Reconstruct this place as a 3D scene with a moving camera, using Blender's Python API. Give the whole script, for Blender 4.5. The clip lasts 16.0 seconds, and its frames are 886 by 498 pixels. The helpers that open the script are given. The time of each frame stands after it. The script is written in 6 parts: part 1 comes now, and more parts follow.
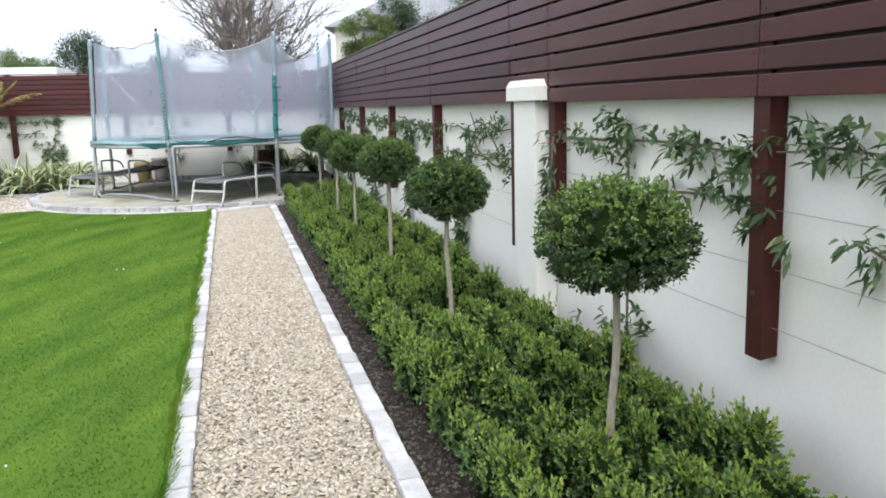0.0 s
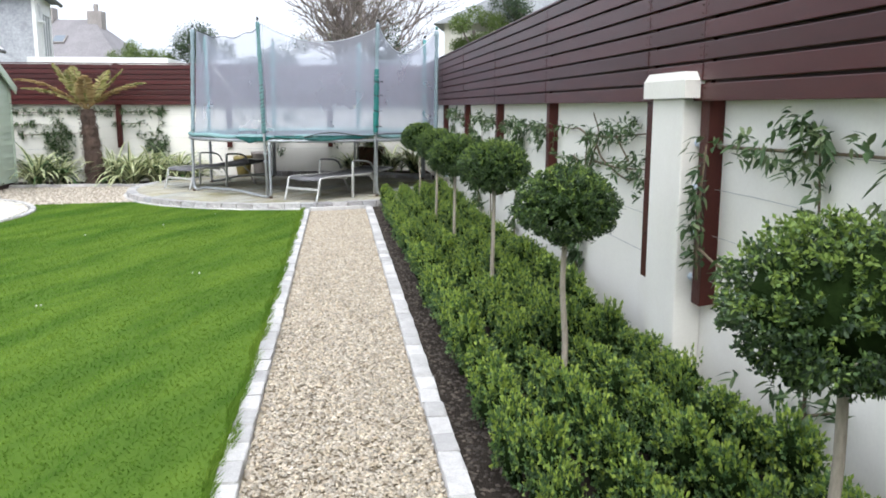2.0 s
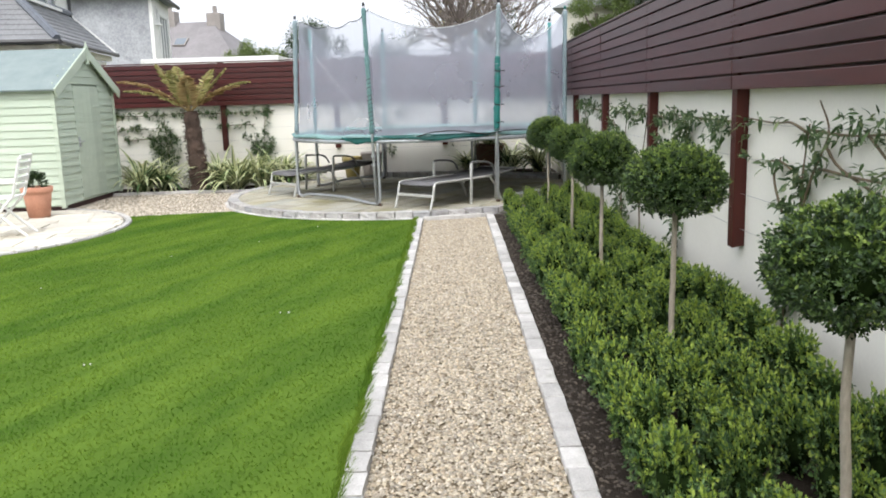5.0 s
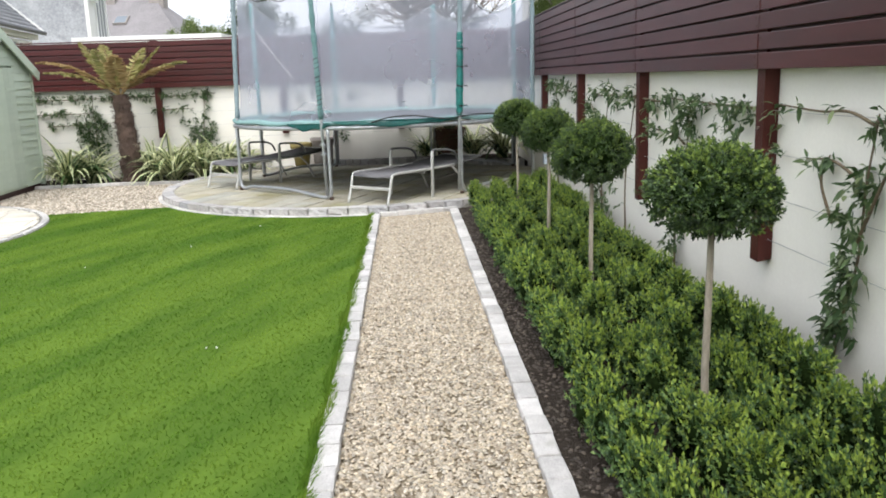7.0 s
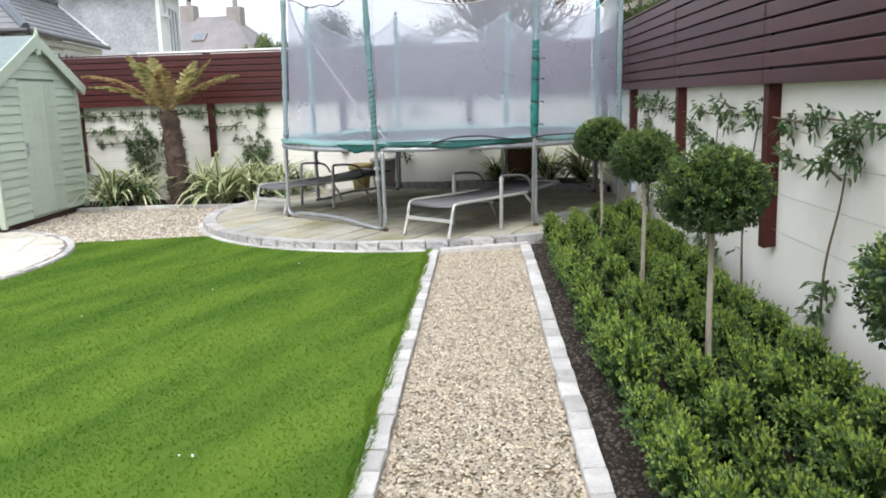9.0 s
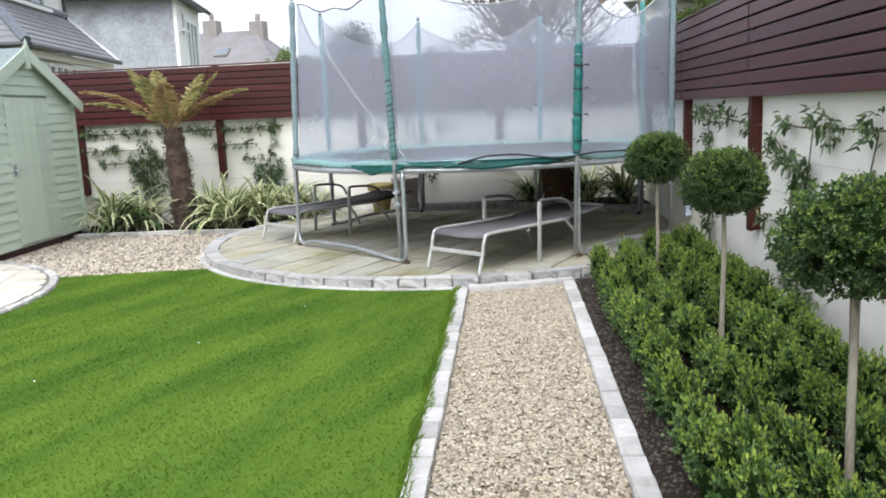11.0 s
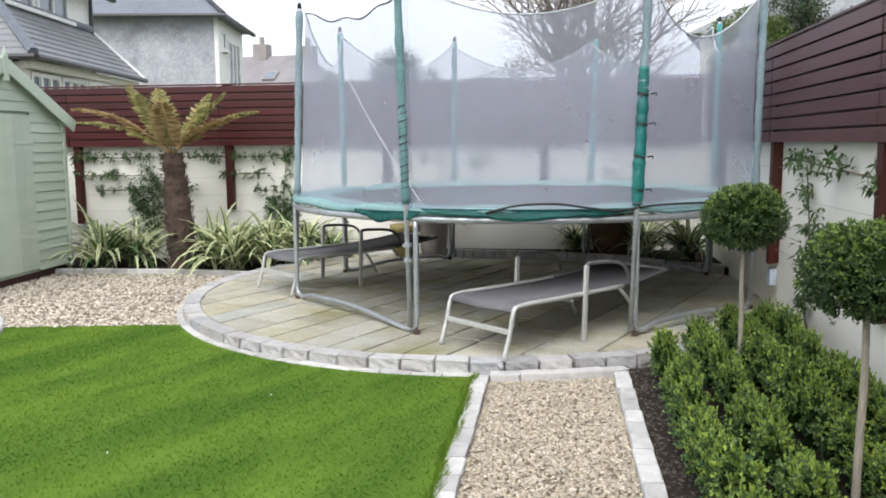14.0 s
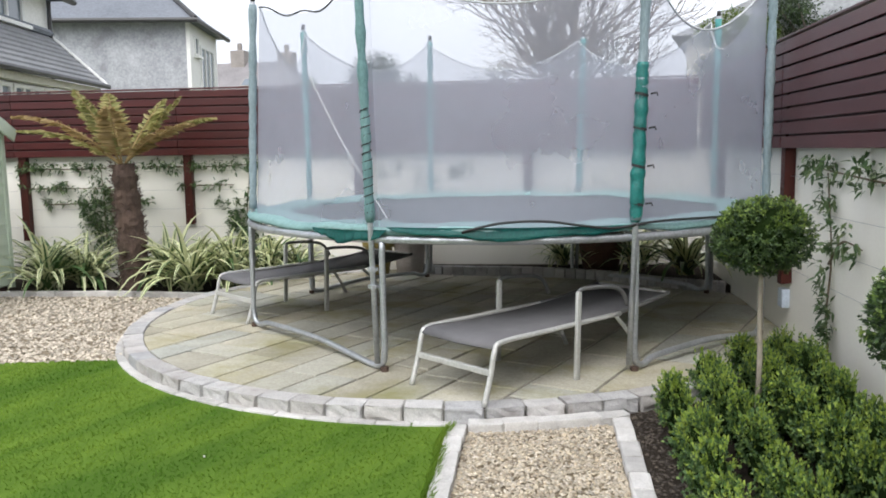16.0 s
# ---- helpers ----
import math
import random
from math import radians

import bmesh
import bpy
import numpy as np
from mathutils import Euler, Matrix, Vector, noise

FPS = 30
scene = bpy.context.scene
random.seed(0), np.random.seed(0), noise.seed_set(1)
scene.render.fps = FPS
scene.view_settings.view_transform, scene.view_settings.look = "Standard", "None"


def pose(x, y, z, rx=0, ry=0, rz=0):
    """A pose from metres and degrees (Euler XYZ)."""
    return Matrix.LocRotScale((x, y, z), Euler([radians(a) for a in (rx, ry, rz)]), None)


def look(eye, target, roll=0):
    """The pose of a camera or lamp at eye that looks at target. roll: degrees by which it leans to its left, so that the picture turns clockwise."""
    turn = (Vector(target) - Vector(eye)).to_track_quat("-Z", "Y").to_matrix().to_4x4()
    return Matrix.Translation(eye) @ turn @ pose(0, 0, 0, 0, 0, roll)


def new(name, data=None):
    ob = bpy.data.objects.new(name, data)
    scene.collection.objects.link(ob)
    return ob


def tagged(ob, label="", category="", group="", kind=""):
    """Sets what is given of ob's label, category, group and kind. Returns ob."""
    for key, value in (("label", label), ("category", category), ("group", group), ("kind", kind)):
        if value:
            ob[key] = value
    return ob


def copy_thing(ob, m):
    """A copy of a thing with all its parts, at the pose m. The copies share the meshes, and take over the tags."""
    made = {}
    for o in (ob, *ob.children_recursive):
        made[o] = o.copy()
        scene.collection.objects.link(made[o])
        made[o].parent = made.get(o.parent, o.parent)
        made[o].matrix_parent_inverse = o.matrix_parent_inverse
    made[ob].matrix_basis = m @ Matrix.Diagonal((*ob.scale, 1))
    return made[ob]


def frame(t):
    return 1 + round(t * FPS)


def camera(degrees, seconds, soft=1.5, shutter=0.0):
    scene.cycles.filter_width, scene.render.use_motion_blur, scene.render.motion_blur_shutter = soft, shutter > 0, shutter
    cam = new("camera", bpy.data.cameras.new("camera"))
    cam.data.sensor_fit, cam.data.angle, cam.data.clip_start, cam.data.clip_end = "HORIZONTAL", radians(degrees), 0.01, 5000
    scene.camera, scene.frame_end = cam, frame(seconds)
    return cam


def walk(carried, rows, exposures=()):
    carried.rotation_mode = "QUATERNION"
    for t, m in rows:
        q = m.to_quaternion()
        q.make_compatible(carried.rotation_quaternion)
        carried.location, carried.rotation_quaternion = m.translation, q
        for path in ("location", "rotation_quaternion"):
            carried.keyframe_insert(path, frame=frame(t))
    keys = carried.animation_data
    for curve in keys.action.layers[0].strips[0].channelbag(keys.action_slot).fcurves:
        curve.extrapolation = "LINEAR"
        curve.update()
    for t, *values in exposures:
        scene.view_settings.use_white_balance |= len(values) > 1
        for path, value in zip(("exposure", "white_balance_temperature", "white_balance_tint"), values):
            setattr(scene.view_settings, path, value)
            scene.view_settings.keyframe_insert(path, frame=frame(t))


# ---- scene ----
cam = camera(56.6, 16.0, soft=1.8)
METRES, EYE, TILT, LEAN, TURN = 8.0, 1.5, 0.0, 0.0, -16.1
PATH = [
    (0, (0.336, 0.248, 1.489), (0.823, 2.157, 1.144), -1.5),
    (0.5, (0.358, 0.45, 1.456), (0.872, 2.335, 1.028), -0.4),
    (1, (0.457, 0.703, 1.477), (0.839, 2.631, 1.106), -1.4),
    (1.5, (0.515, 0.918, 1.471), (0.765, 2.864, 1.08), -1.2),
    (2, (0.5, 1.202, 1.457), (0.75, 3.157, 1.117), 0.1),
    (2.5, (0.443, 1.452, 1.448), (0.771, 3.387, 1.062), -0.1),
    (3, (0.433, 1.693, 1.452), (0.596, 3.643, 1.037), -0.6),
    (3.5, (0.486, 1.965, 1.462), (0.577, 3.925, 1.077), 0.5),
    (4, (0.475, 2.195, 1.445), (0.512, 4.146, 1.006), 0.9),
    (4.2, (0.468, 2.32, 1.449), (0.49, 4.284, 1.071), -0.1),
    (6.3, (0.47, 3.461, 1.51), (0.431, 5.43, 1.16), -2.3),
    (6.5, (0.442, 3.579, 1.508), (0.452, 5.545, 1.142), -3.1),
    (7, (0.426, 3.835, 1.502), (0.504, 5.792, 1.094), -2.0),
    (7.5, (0.506, 4.153, 1.482), (0.458, 6.119, 1.121), 0.1),
    (8, (0.527, 4.446, 1.483), (0.432, 6.405, 1.093), -0.7),
    (8.2, (0.532, 4.604, 1.483), (0.442, 6.567, 1.113), -1.2),
    (10.3, (0.457, 5.961, 1.456), (0.355, 7.926, 1.101), -2.5),
    (10.5, (0.442, 6.061, 1.472), (0.352, 8.031, 1.141), -2.9),
    (11, (0.445, 6.321, 1.479), (0.285, 8.287, 1.149), -2.5),
    (11.5, (0.514, 6.618, 1.509), (0.254, 8.583, 1.236), -0.7),
    (12, (0.52, 6.873, 1.497), (0.314, 8.842, 1.215), -1.5),
    (12.5, (0.459, 7.164, 1.521), (0.321, 9.15, 1.334), -2.2),
    (13, (0.468, 7.429, 1.507), (0.308, 9.407, 1.26), -1.7),
    (13.5, (0.531, 7.692, 1.518), (0.3, 9.668, 1.319), -0.4),
    (14, (0.511, 7.892, 1.506), (0.24, 9.857, 1.25), -0.5),
    (14.5, (0.429, 8.117, 1.525), (0.267, 10.1, 1.322), -2.3),
    (15, (0.383, 8.28, 1.514), (0.27, 10.264, 1.286), -2.8),
    (15.5, (0.428, 8.487, 1.514), (0.27, 10.469, 1.301), -1.4),
    (16, (0.493, 8.691, 1.518), (0.259, 10.663, 1.277), -0.9),
]
walk(cam, [(t, look(eye, target, roll)) for t, eye, target, roll in PATH], exposures=[(0.0, 1.94, 6100, 10), (1.5, 1.93, 6100, 10), (3.0, 1.79, 6350, 10), (4.0, 1.77, 6500, 10), (7.5, 1.81, 6450, 10), (11.0, 1.77, 6250, 10), (13.0, 1.76, 6300, 10), (16.0, 1.67, 6450, 10)])

# ---------- world and light: bright overcast sky ----------
world = bpy.data.worlds.new("overcast_sky")
scene.world = world
world.use_nodes = True
wn = world.node_tree
wn.nodes.clear()
w_out = wn.nodes.new("ShaderNodeOutputWorld")
w_bg = wn.nodes.new("ShaderNodeBackground")
w_sky = wn.nodes.new("ShaderNodeTexSky")
w_sky.sky_type = "NISHITA"
w_sky.sun_disc = False
w_sky.sun_elevation = radians(52)
w_sky.sun_rotation = radians(188)
w_sky.air_density, w_sky.dust_density, w_sky.ozone_density = 1.0, 6.0, 1.0
w_hsv = wn.nodes.new("ShaderNodeHueSaturation")
w_hsv.inputs["Saturation"].default_value = 0.22
w_hsv.inputs["Value"].default_value = 1.0
wn.links.new(w_sky.outputs[0], w_hsv.inputs["Color"])
w_mix = wn.nodes.new("ShaderNodeMix")     # high cloud evens out the sky
w_mix.data_type = "RGBA"
w_mix.inputs[0].default_value = 0.75
w_mix.inputs[7].default_value = (2.42, 2.55, 2.82, 1)
wn.links.new(w_hsv.outputs[0], w_mix.inputs[6])
wn.links.new(w_mix.outputs[2], w_bg.inputs[0])
w_bg.inputs[1].default_value = 0.15
wn.links.new(w_bg.outputs[0], w_out.inputs[0])

sun = new("sun", bpy.data.lights.new("sun", "SUN"))
sun.data.energy = 0.45
sun.data.angle = radians(60)
sun.data.color = (1.0, 0.97, 0.92)
sun.matrix_world = look((-4, -21, 36), (0, 8, 0))

# ---------- materials ----------
def ramp(nt, fac, stops):
    r = nt.nodes.new("ShaderNodeValToRGB")
    els = r.color_ramp.elements
    while len(els) < len(stops):
        els.new(0.5)
    for e, (p, c) in zip(els, stops):
        e.position = p
        e.color = (*c, 1)
    nt.links.new(fac, r.inputs[0])
    return r.outputs[0]


def mixc(nt, fac, a, b, mode="MIX"):
    m = nt.nodes.new("ShaderNodeMix")
    m.data_type, m.blend_type = "RGBA", mode
    for sock, v in ((m.inputs[0], fac), (m.inputs[6], a), (m.inputs[7], b)):
        if isinstance(v, (int, float)):
            sock.default_value = v
        elif isinstance(v, tuple):
            sock.default_value = (*v, 1)
        else:
            nt.links.new(v, sock)
    return m.outputs[2]


def noise_tex(nt, scale, detail=4, stretch=(1, 1, 1), rough=0.6, turn=0.0):
    g = nt.nodes.new("ShaderNodeNewGeometry")
    mp = nt.nodes.new("ShaderNodeMapping")
    if turn:      # stretch then gives sizes along turned axes
        mp.vector_type = "TEXTURE"
        mp.inputs["Rotation"].default_value = (0, 0, radians(turn))
    mp.inputs["Scale"].default_value = stretch
    n = nt.nodes.new("ShaderNodeTexNoise")
    n.inputs["Scale"].default_value = scale
    n.inputs["Detail"].default_value = detail
    n.inputs["Roughness"].default_value = rough
    nt.links.new(g.outputs["Position"], mp.inputs[0])
    nt.links.new(mp.outputs[0], n.inputs["Vector"])
    return n.outputs["Fac"]


def surface(name, dark, light, rough=0.7, scales=(3, 40), stretch=(1, 1, 1), bump=0.3, metal=0.0,
            per="", spread=0.25, grain=0.35, tints=None, stain=None, stain_scale=1.2, stain_at=(0.55, 0.7), stain_form=((1, 1, 1), 0.0)):
    """Two-scale noise colour, optional per-piece spread, stains and bump."""
    m = bpy.data.materials.new(name)
    m.use_nodes = True
    nt = m.node_tree
    b = nt.nodes["Principled BSDF"]
    big = noise_tex(nt, scales[0], 5, stretch)
    fine = noise_tex(nt, scales[1], 6, stretch)
    col = ramp(nt, big, [(0.3, dark), (0.7, light)])
    col = mixc(nt, grain, col, ramp(nt, fine, [(0.3, tuple(c * 0.6 for c in dark)), (0.7, tuple(min(1, c * 1.25) for c in light))]))
    if stain:
        f = ramp(nt, noise_tex(nt, stain_scale, 6, stain_form[0], 0.6, stain_form[1]), [(stain_at[0], (0, 0, 0)), (stain_at[1], (1, 1, 1))])
        col = mixc(nt, f, col, stain)
    if per:
        if per == "object":
            src = nt.nodes.new("ShaderNodeObjectInfo").outputs["Random"]
        else:
            src = nt.nodes.new("ShaderNodeNewGeometry").outputs["Random Per Island"]
        v = ramp(nt, src, [(0, (1 - spread,) * 3), (1, (1 + spread * 0.6,) * 3)])
        col = mixc(nt, 1.0, col, v, "MULTIPLY")
        if tints:      # pieces of different stone
            h = nt.nodes.new("ShaderNodeMath")
            h.operation = "FRACT"
            k = nt.nodes.new("ShaderNodeMath")
            k.operation = "MULTIPLY"
            k.inputs[1].default_value = 7.31
            nt.links.new(src, k.inputs[0])
            nt.links.new(k.outputs[0], h.inputs[0])
            tc = ramp(nt, h.outputs[0], [(i / (len(tints) - 1), c) for i, c in enumerate(tints)])
            col = mixc(nt, 1.0, col, tc, "MULTIPLY")
    nt.links.new(col, b.inputs["Base Color"])
    b.inputs["Roughness"].default_value = rough
    b.inputs["Metallic"].default_value = metal
    if bump:
        bp = nt.nodes.new("ShaderNodeBump")
        bp.inputs["Strength"].default_value = bump
        bp.inputs["Distance"].default_value = 0.01
        nt.links.new(fine, bp.inputs["Height"])
        nt.links.new(bp.outputs[0], b.inputs["Normal"])
    return m


def leafy(name, stops, rough=0.45, through_light=0.3, patch=None, shine=0.5):
    """Leaf colours by piece, with light passing through the blade."""
    m = bpy.data.materials.new(name)
    m.use_nodes = True
    nt = m.node_tree
    b = nt.nodes["Principled BSDF"]
    src = nt.nodes.new("ShaderNodeNewGeometry").outputs["Random Per Island"]
    col = ramp(nt, src, stops)
    if patch:
        f = ramp(nt, noise_tex(nt, patch[0], 5, patch[2] if len(patch) > 2 else (1, 1, 1), 0.6, patch[3] if len(patch) > 3 else 0.0), [(0.40, (0, 0, 0)), (0.62, (1, 1, 1))])
        col = mixc(nt, f, col, mixc(nt, 1.0, col, patch[1], "MULTIPLY"))
    nt.links.new(col, b.inputs["Base Color"])
    b.inputs["Roughness"].default_value = rough
    b.inputs["Specular IOR Level"].default_value = shine
    t = nt.nodes.new("ShaderNodeBsdfTranslucent")
    nt.links.new(col, t.inputs[0])
    mx = nt.nodes.new("ShaderNodeMixShader")
    mx.inputs[0].default_value = through_light
    nt.links.new(b.outputs[0], mx.inputs[1])
    nt.links.new(t.outputs[0], mx.inputs[2])
    nt.links.new(mx.outputs[0], nt.nodes["Material Output"].inputs[0])
    return m


M_WALL = surface("cream_render", (0.76, 0.735, 0.67), (0.82, 0.80, 0.74), 0.85, (0.9, 60), bump=0.05, grain=0.07, stain=(0.72, 0.685, 0.60), stain_scale=0.7, stain_at=(0.58, 0.8))
M_CAP = surface("pier_cap_paint", (0.74, 0.71, 0.64), (0.82, 0.79, 0.73), 0.8, (3, 50), bump=0.1, grain=0.1)
M_FENCE = surface("mahogany_stain", (0.044, 0.0085, 0.0085), (0.070, 0.0135, 0.0125), 0.36, (2.0, 60), (1, 1, 6), 0.08, per="object", grain=0.2, spread=0.22)
# darker copy of the fence stain, painting gap shade; the shed plinth shares it
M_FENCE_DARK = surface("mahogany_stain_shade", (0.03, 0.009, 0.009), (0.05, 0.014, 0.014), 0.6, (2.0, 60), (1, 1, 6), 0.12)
M_POST = surface("post_stain", (0.040, 0.0095, 0.007), (0.068, 0.015, 0.011), 0.5, (3, 50), (6, 6, 0.7), 0.2)
M_GRANITE = surface("grey_granite", (0.38, 0.368, 0.355), (0.60, 0.585, 0.565), 0.85, (9, 150), bump=0.5, per="object", spread=0.22, stain=(0.34, 0.33, 0.29), stain_scale=3.5, stain_at=(0.6, 0.75))
M_KERB = surface("rough_grey_granite", (0.31, 0.305, 0.305), (0.53, 0.52, 0.51), 0.9, (10, 120), bump=0.6, per="object", spread=0.2, tints=[(1, 1, 1), (1.03, 1.0, 0.97), (0.95, 0.97, 1.0)], stain=(0.24, 0.22, 0.21), stain_scale=5, stain_at=(0.56, 0.72))
M_MORTAR = surface("mortar", (0.16, 0.15, 0.13), (0.26, 0.25, 0.22), 0.95, (6, 90), bump=0.4)
M_GRAVEL = surface("cream_gravel", (0.330, 0.293, 0.235), (0.52, 0.475, 0.40), 0.75, (14, 120), bump=0.25, per="island", spread=0.42, tints=[(0.74, 0.65, 0.54), (1.0, 0.97, 0.93), (1.15, 1.10, 0.98), (0.86, 0.77, 0.64), (1.10, 1.10, 1.10), (0.76, 0.73, 0.69)])
M_GRAVEL_B = surface("buff_gravel", (0.40, 0.345, 0.27), (0.58, 0.515, 0.42), 0.8, (14, 120), bump=0.25, per="island", spread=0.5)
M_GRAVEL_BED = surface("gravel_bed", (0.13, 0.10, 0.065), (0.30, 0.245, 0.165), 0.95, (40, 130), bump=0.9)
M_SOIL = surface("dark_soil", (0.020, 0.016, 0.013), (0.050, 0.041, 0.033), 0.98, (12, 90), bump=1.0)
M_BARK_CHIP = surface("bark_chip", (0.03, 0.023, 0.018), (0.10, 0.080, 0.062), 0.95, (20, 90), bump=0.3, per="island", spread=0.6)
M_TURF = surface("turf_base", (0.088, 0.153, 0.020), (0.110, 0.180, 0.026), 0.95, (2.4, 60), bump=0.12, grain=0.12, stain=(0.058, 0.112, 0.016), stain_scale=1.0, stain_at=(0.40, 0.62), stain_form=((1.9, 0.42, 1.0), 68))
M_GRASS = leafy("grass_blades", [(0, (0.155, 0.250, 0.032)), (0.5, (0.170, 0.268, 0.036)), (1, (0.196, 0.290, 0.044))], 0.9, 0.5, (1.0, (0.55, 0.72, 0.66), (1.9, 0.42, 1.0), 68), 0.05)
M_FLAG = surface("sandstone_flag", (0.27, 0.265, 0.22), (0.45, 0.435, 0.375), 0.8, (2.6, 60), bump=0.3, per="object", spread=0.16, tints=[(1.0, 0.98, 0.95), (1.12, 1.06, 0.95), (0.92, 0.96, 1.0), (1.12, 1.10, 1.06), (1.0, 0.95, 0.86), (0.97, 1.0, 0.93)], stain=(0.235, 0.225, 0.11), stain_scale=1.7, stain_at=(0.50, 0.70))
M_FLAG_PALE = surface("pale_flag", (0.55, 0.51, 0.43), (0.70, 0.66, 0.57), 0.8, (2.6, 60), bump=0.25, per="object", spread=0.18, stain=(0.42, 0.37, 0.28), stain_scale=1.4)
M_BOX = leafy("box_leaves", [(0, (0.030, 0.068, 0.026)), (0.45, (0.070, 0.138, 0.042)), (0.8, (0.135, 0.230, 0.060)), (1, (0.24, 0.33, 0.082))], 0.5, 0.25, None, 0.5)
M_BALL = leafy("clipped_leaves", [(0, (0.017, 0.036, 0.017)), (0.5, (0.042, 0.082, 0.025)), (0.8, (0.080, 0.142, 0.036)), (1, (0.13, 0.20, 0.052))], 0.5, 0.22, None, 0.5)
M_TIP = leafy("young_tips", [(0, (0.185, 0.280, 0.042)), (1, (0.345, 0.435, 0.080))], 0.5, 0.3, None, 0.3)
M_BALL_TIP = leafy("clipped_tips", [(0, (0.118, 0.192, 0.036)), (1, (0.225, 0.305, 0.062))], 0.5, 0.25, None, 0.4)
# near-black fill: the shade deep between leaves, put into colour
M_CORE = surface("shade_fill", (0.006, 0.013, 0.003), (0.014, 0.026, 0.006), 1.0, (8, 60), bump=0.6)
M_POST.node_tree.nodes["Principled BSDF"].inputs["Specular IOR Level"].default_value = 0.25
M_FENCE.node_tree.nodes["Principled BSDF"].inputs["Specular IOR Level"].default_value = 0.4
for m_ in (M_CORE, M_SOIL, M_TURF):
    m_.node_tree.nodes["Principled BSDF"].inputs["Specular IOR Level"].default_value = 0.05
M_STEM = surface("pale_bark", (0.22, 0.19, 0.15), (0.36, 0.32, 0.26), 0.9, (8, 90), (1, 1, 0.3), 0.5)
M_CLIMB = leafy("climber_leaves", [(0, (0.038, 0.076, 0.028)), (0.6, (0.085, 0.140, 0.055)), (1, (0.19, 0.235, 0.115))], 0.5, 0.25, None, 0.3)
M_CLIMB_STEM = surface("climber_stem", (0.10, 0.075, 0.045), (0.18, 0.14, 0.09), 0.9, (10, 80), bump=0.3)
M_WIRE = surface("galvanised_wire", (0.32, 0.32, 0.33), (0.45, 0.45, 0.46), 0.45, (10, 90), bump=0, metal=0.7)
M_STEEL = surface("galvanised_tube", (0.36, 0.38, 0.41), (0.54, 0.56, 0.59), 0.42, (6, 60), bump=0.1, metal=0.75, stain=(0.22, 0.20, 0.19), stain_scale=5, stain_at=(0.62, 0.78))
M_RUST = surface("rusty_steel", (0.055, 0.035, 0.028), (0.11, 0.07, 0.05), 0.85, (12, 80), bump=0.4)
M_ALU = surface("painted_aluminium", (0.44, 0.44, 0.42), (0.56, 0.56, 0.54), 0.4, (5, 60), bump=0.05, metal=0.35)
# armrest grey, used again to darken the shaded back rails
M_ARM = surface("grey_arm_shaded_rail", (0.10, 0.10, 0.10), (0.16, 0.16, 0.16), 0.5, (8, 60), bump=0.1)
M_SLING = surface("charcoal_mesh_fabric", (0.105, 0.103, 0.11), (0.155, 0.152, 0.16), 0.8, (5, 400), bump=0.3)
M_TEAL = surface("teal_vinyl", (0.005, 0.085, 0.078), (0.014, 0.18, 0.16), 0.45, (4, 60), bump=0.15)
M_PAD = surface("weathered_pad", (0.11, 0.23, 0.225), (0.22, 0.34, 0.335), 0.7, (3, 50), bump=0.15)
M_SLEEVE = surface("faded_teal_sleeve", (0.06, 0.15, 0.155), (0.15, 0.26, 0.26), 0.75, (5, 70), (1, 1, 0.4), 0.5)
M_SLEEVE_GREY = surface("grey_blue_sleeve", (0.13, 0.19, 0.21), (0.25, 0.31, 0.335), 0.75, (5, 70), (1, 1, 0.4), 0.5)
M_SLEEVE_BACK = surface("teal_sleeve", (0.03, 0.19, 0.19), (0.09, 0.31, 0.30), 0.75, (5, 70), (1, 1, 0.4), 0.5)
M_MAT = surface("black_mat", (0.035, 0.036, 0.042), (0.062, 0.063, 0.07), 0.75, (2, 200), bump=0.2)
M_STRAP = surface("black_strap", (0.012, 0.012, 0.013), (0.025, 0.025, 0.026), 0.7, (10, 90), bump=0.1)
M_CORD = surface("pale_cord", (0.55, 0.55, 0.53), (0.68, 0.68, 0.66), 0.8, (10, 90), bump=0.1)
M_SHED = surface("sage_green_paint", (0.43, 0.505, 0.405), (0.50, 0.57, 0.465), 0.6, (1.6, 50), (1, 1, 5), 0.08, grain=0.12, per="object", spread=0.08)
M_SHED_ROOF = surface("grey_green_felt", (0.17, 0.22, 0.22), (0.25, 0.30, 0.30), 0.9, (3, 120), bump=0.4)
M_TERRA = surface("terracotta", (0.42, 0.19, 0.12), (0.55, 0.28, 0.19), 0.85, (5, 70), bump=0.2)
M_POT_Y = surface("mustard_glaze", (0.24, 0.19, 0.06), (0.34, 0.27, 0.10), 0.4, (5, 60), bump=0.1)
M_POT_G = surface("stone_pot", (0.30, 0.27, 0.25), (0.42, 0.37, 0.35), 0.7, (5, 60), bump=0.2)
M_BROWN = surface("brown_basket", (0.10, 0.05, 0.035), (0.17, 0.09, 0.06), 0.8, (8, 70), bump=0.5)
M_FERN_TRUNK = surface("fern_fibre", (0.035, 0.024, 0.019), (0.115, 0.076, 0.058), 0.98, (9, 60), (1, 1, 0.5), 1.0)
M_FROND = leafy("fern_frond", [(0, (0.22, 0.23, 0.07)), (0.6, (0.34, 0.32, 0.12)), (1, (0.47, 0.41, 0.19))], 0.6, 0.3)
M_FROND_BROWN = leafy("dry_frond", [(0, (0.26, 0.18, 0.07)), (1, (0.40, 0.29, 0.13))], 0.7, 0.25)
M_PH_G = leafy("strap_leaf_green", [(0, (0.03, 0.075, 0.022)), (1, (0.08, 0.15, 0.045))], 0.4, 0.2)
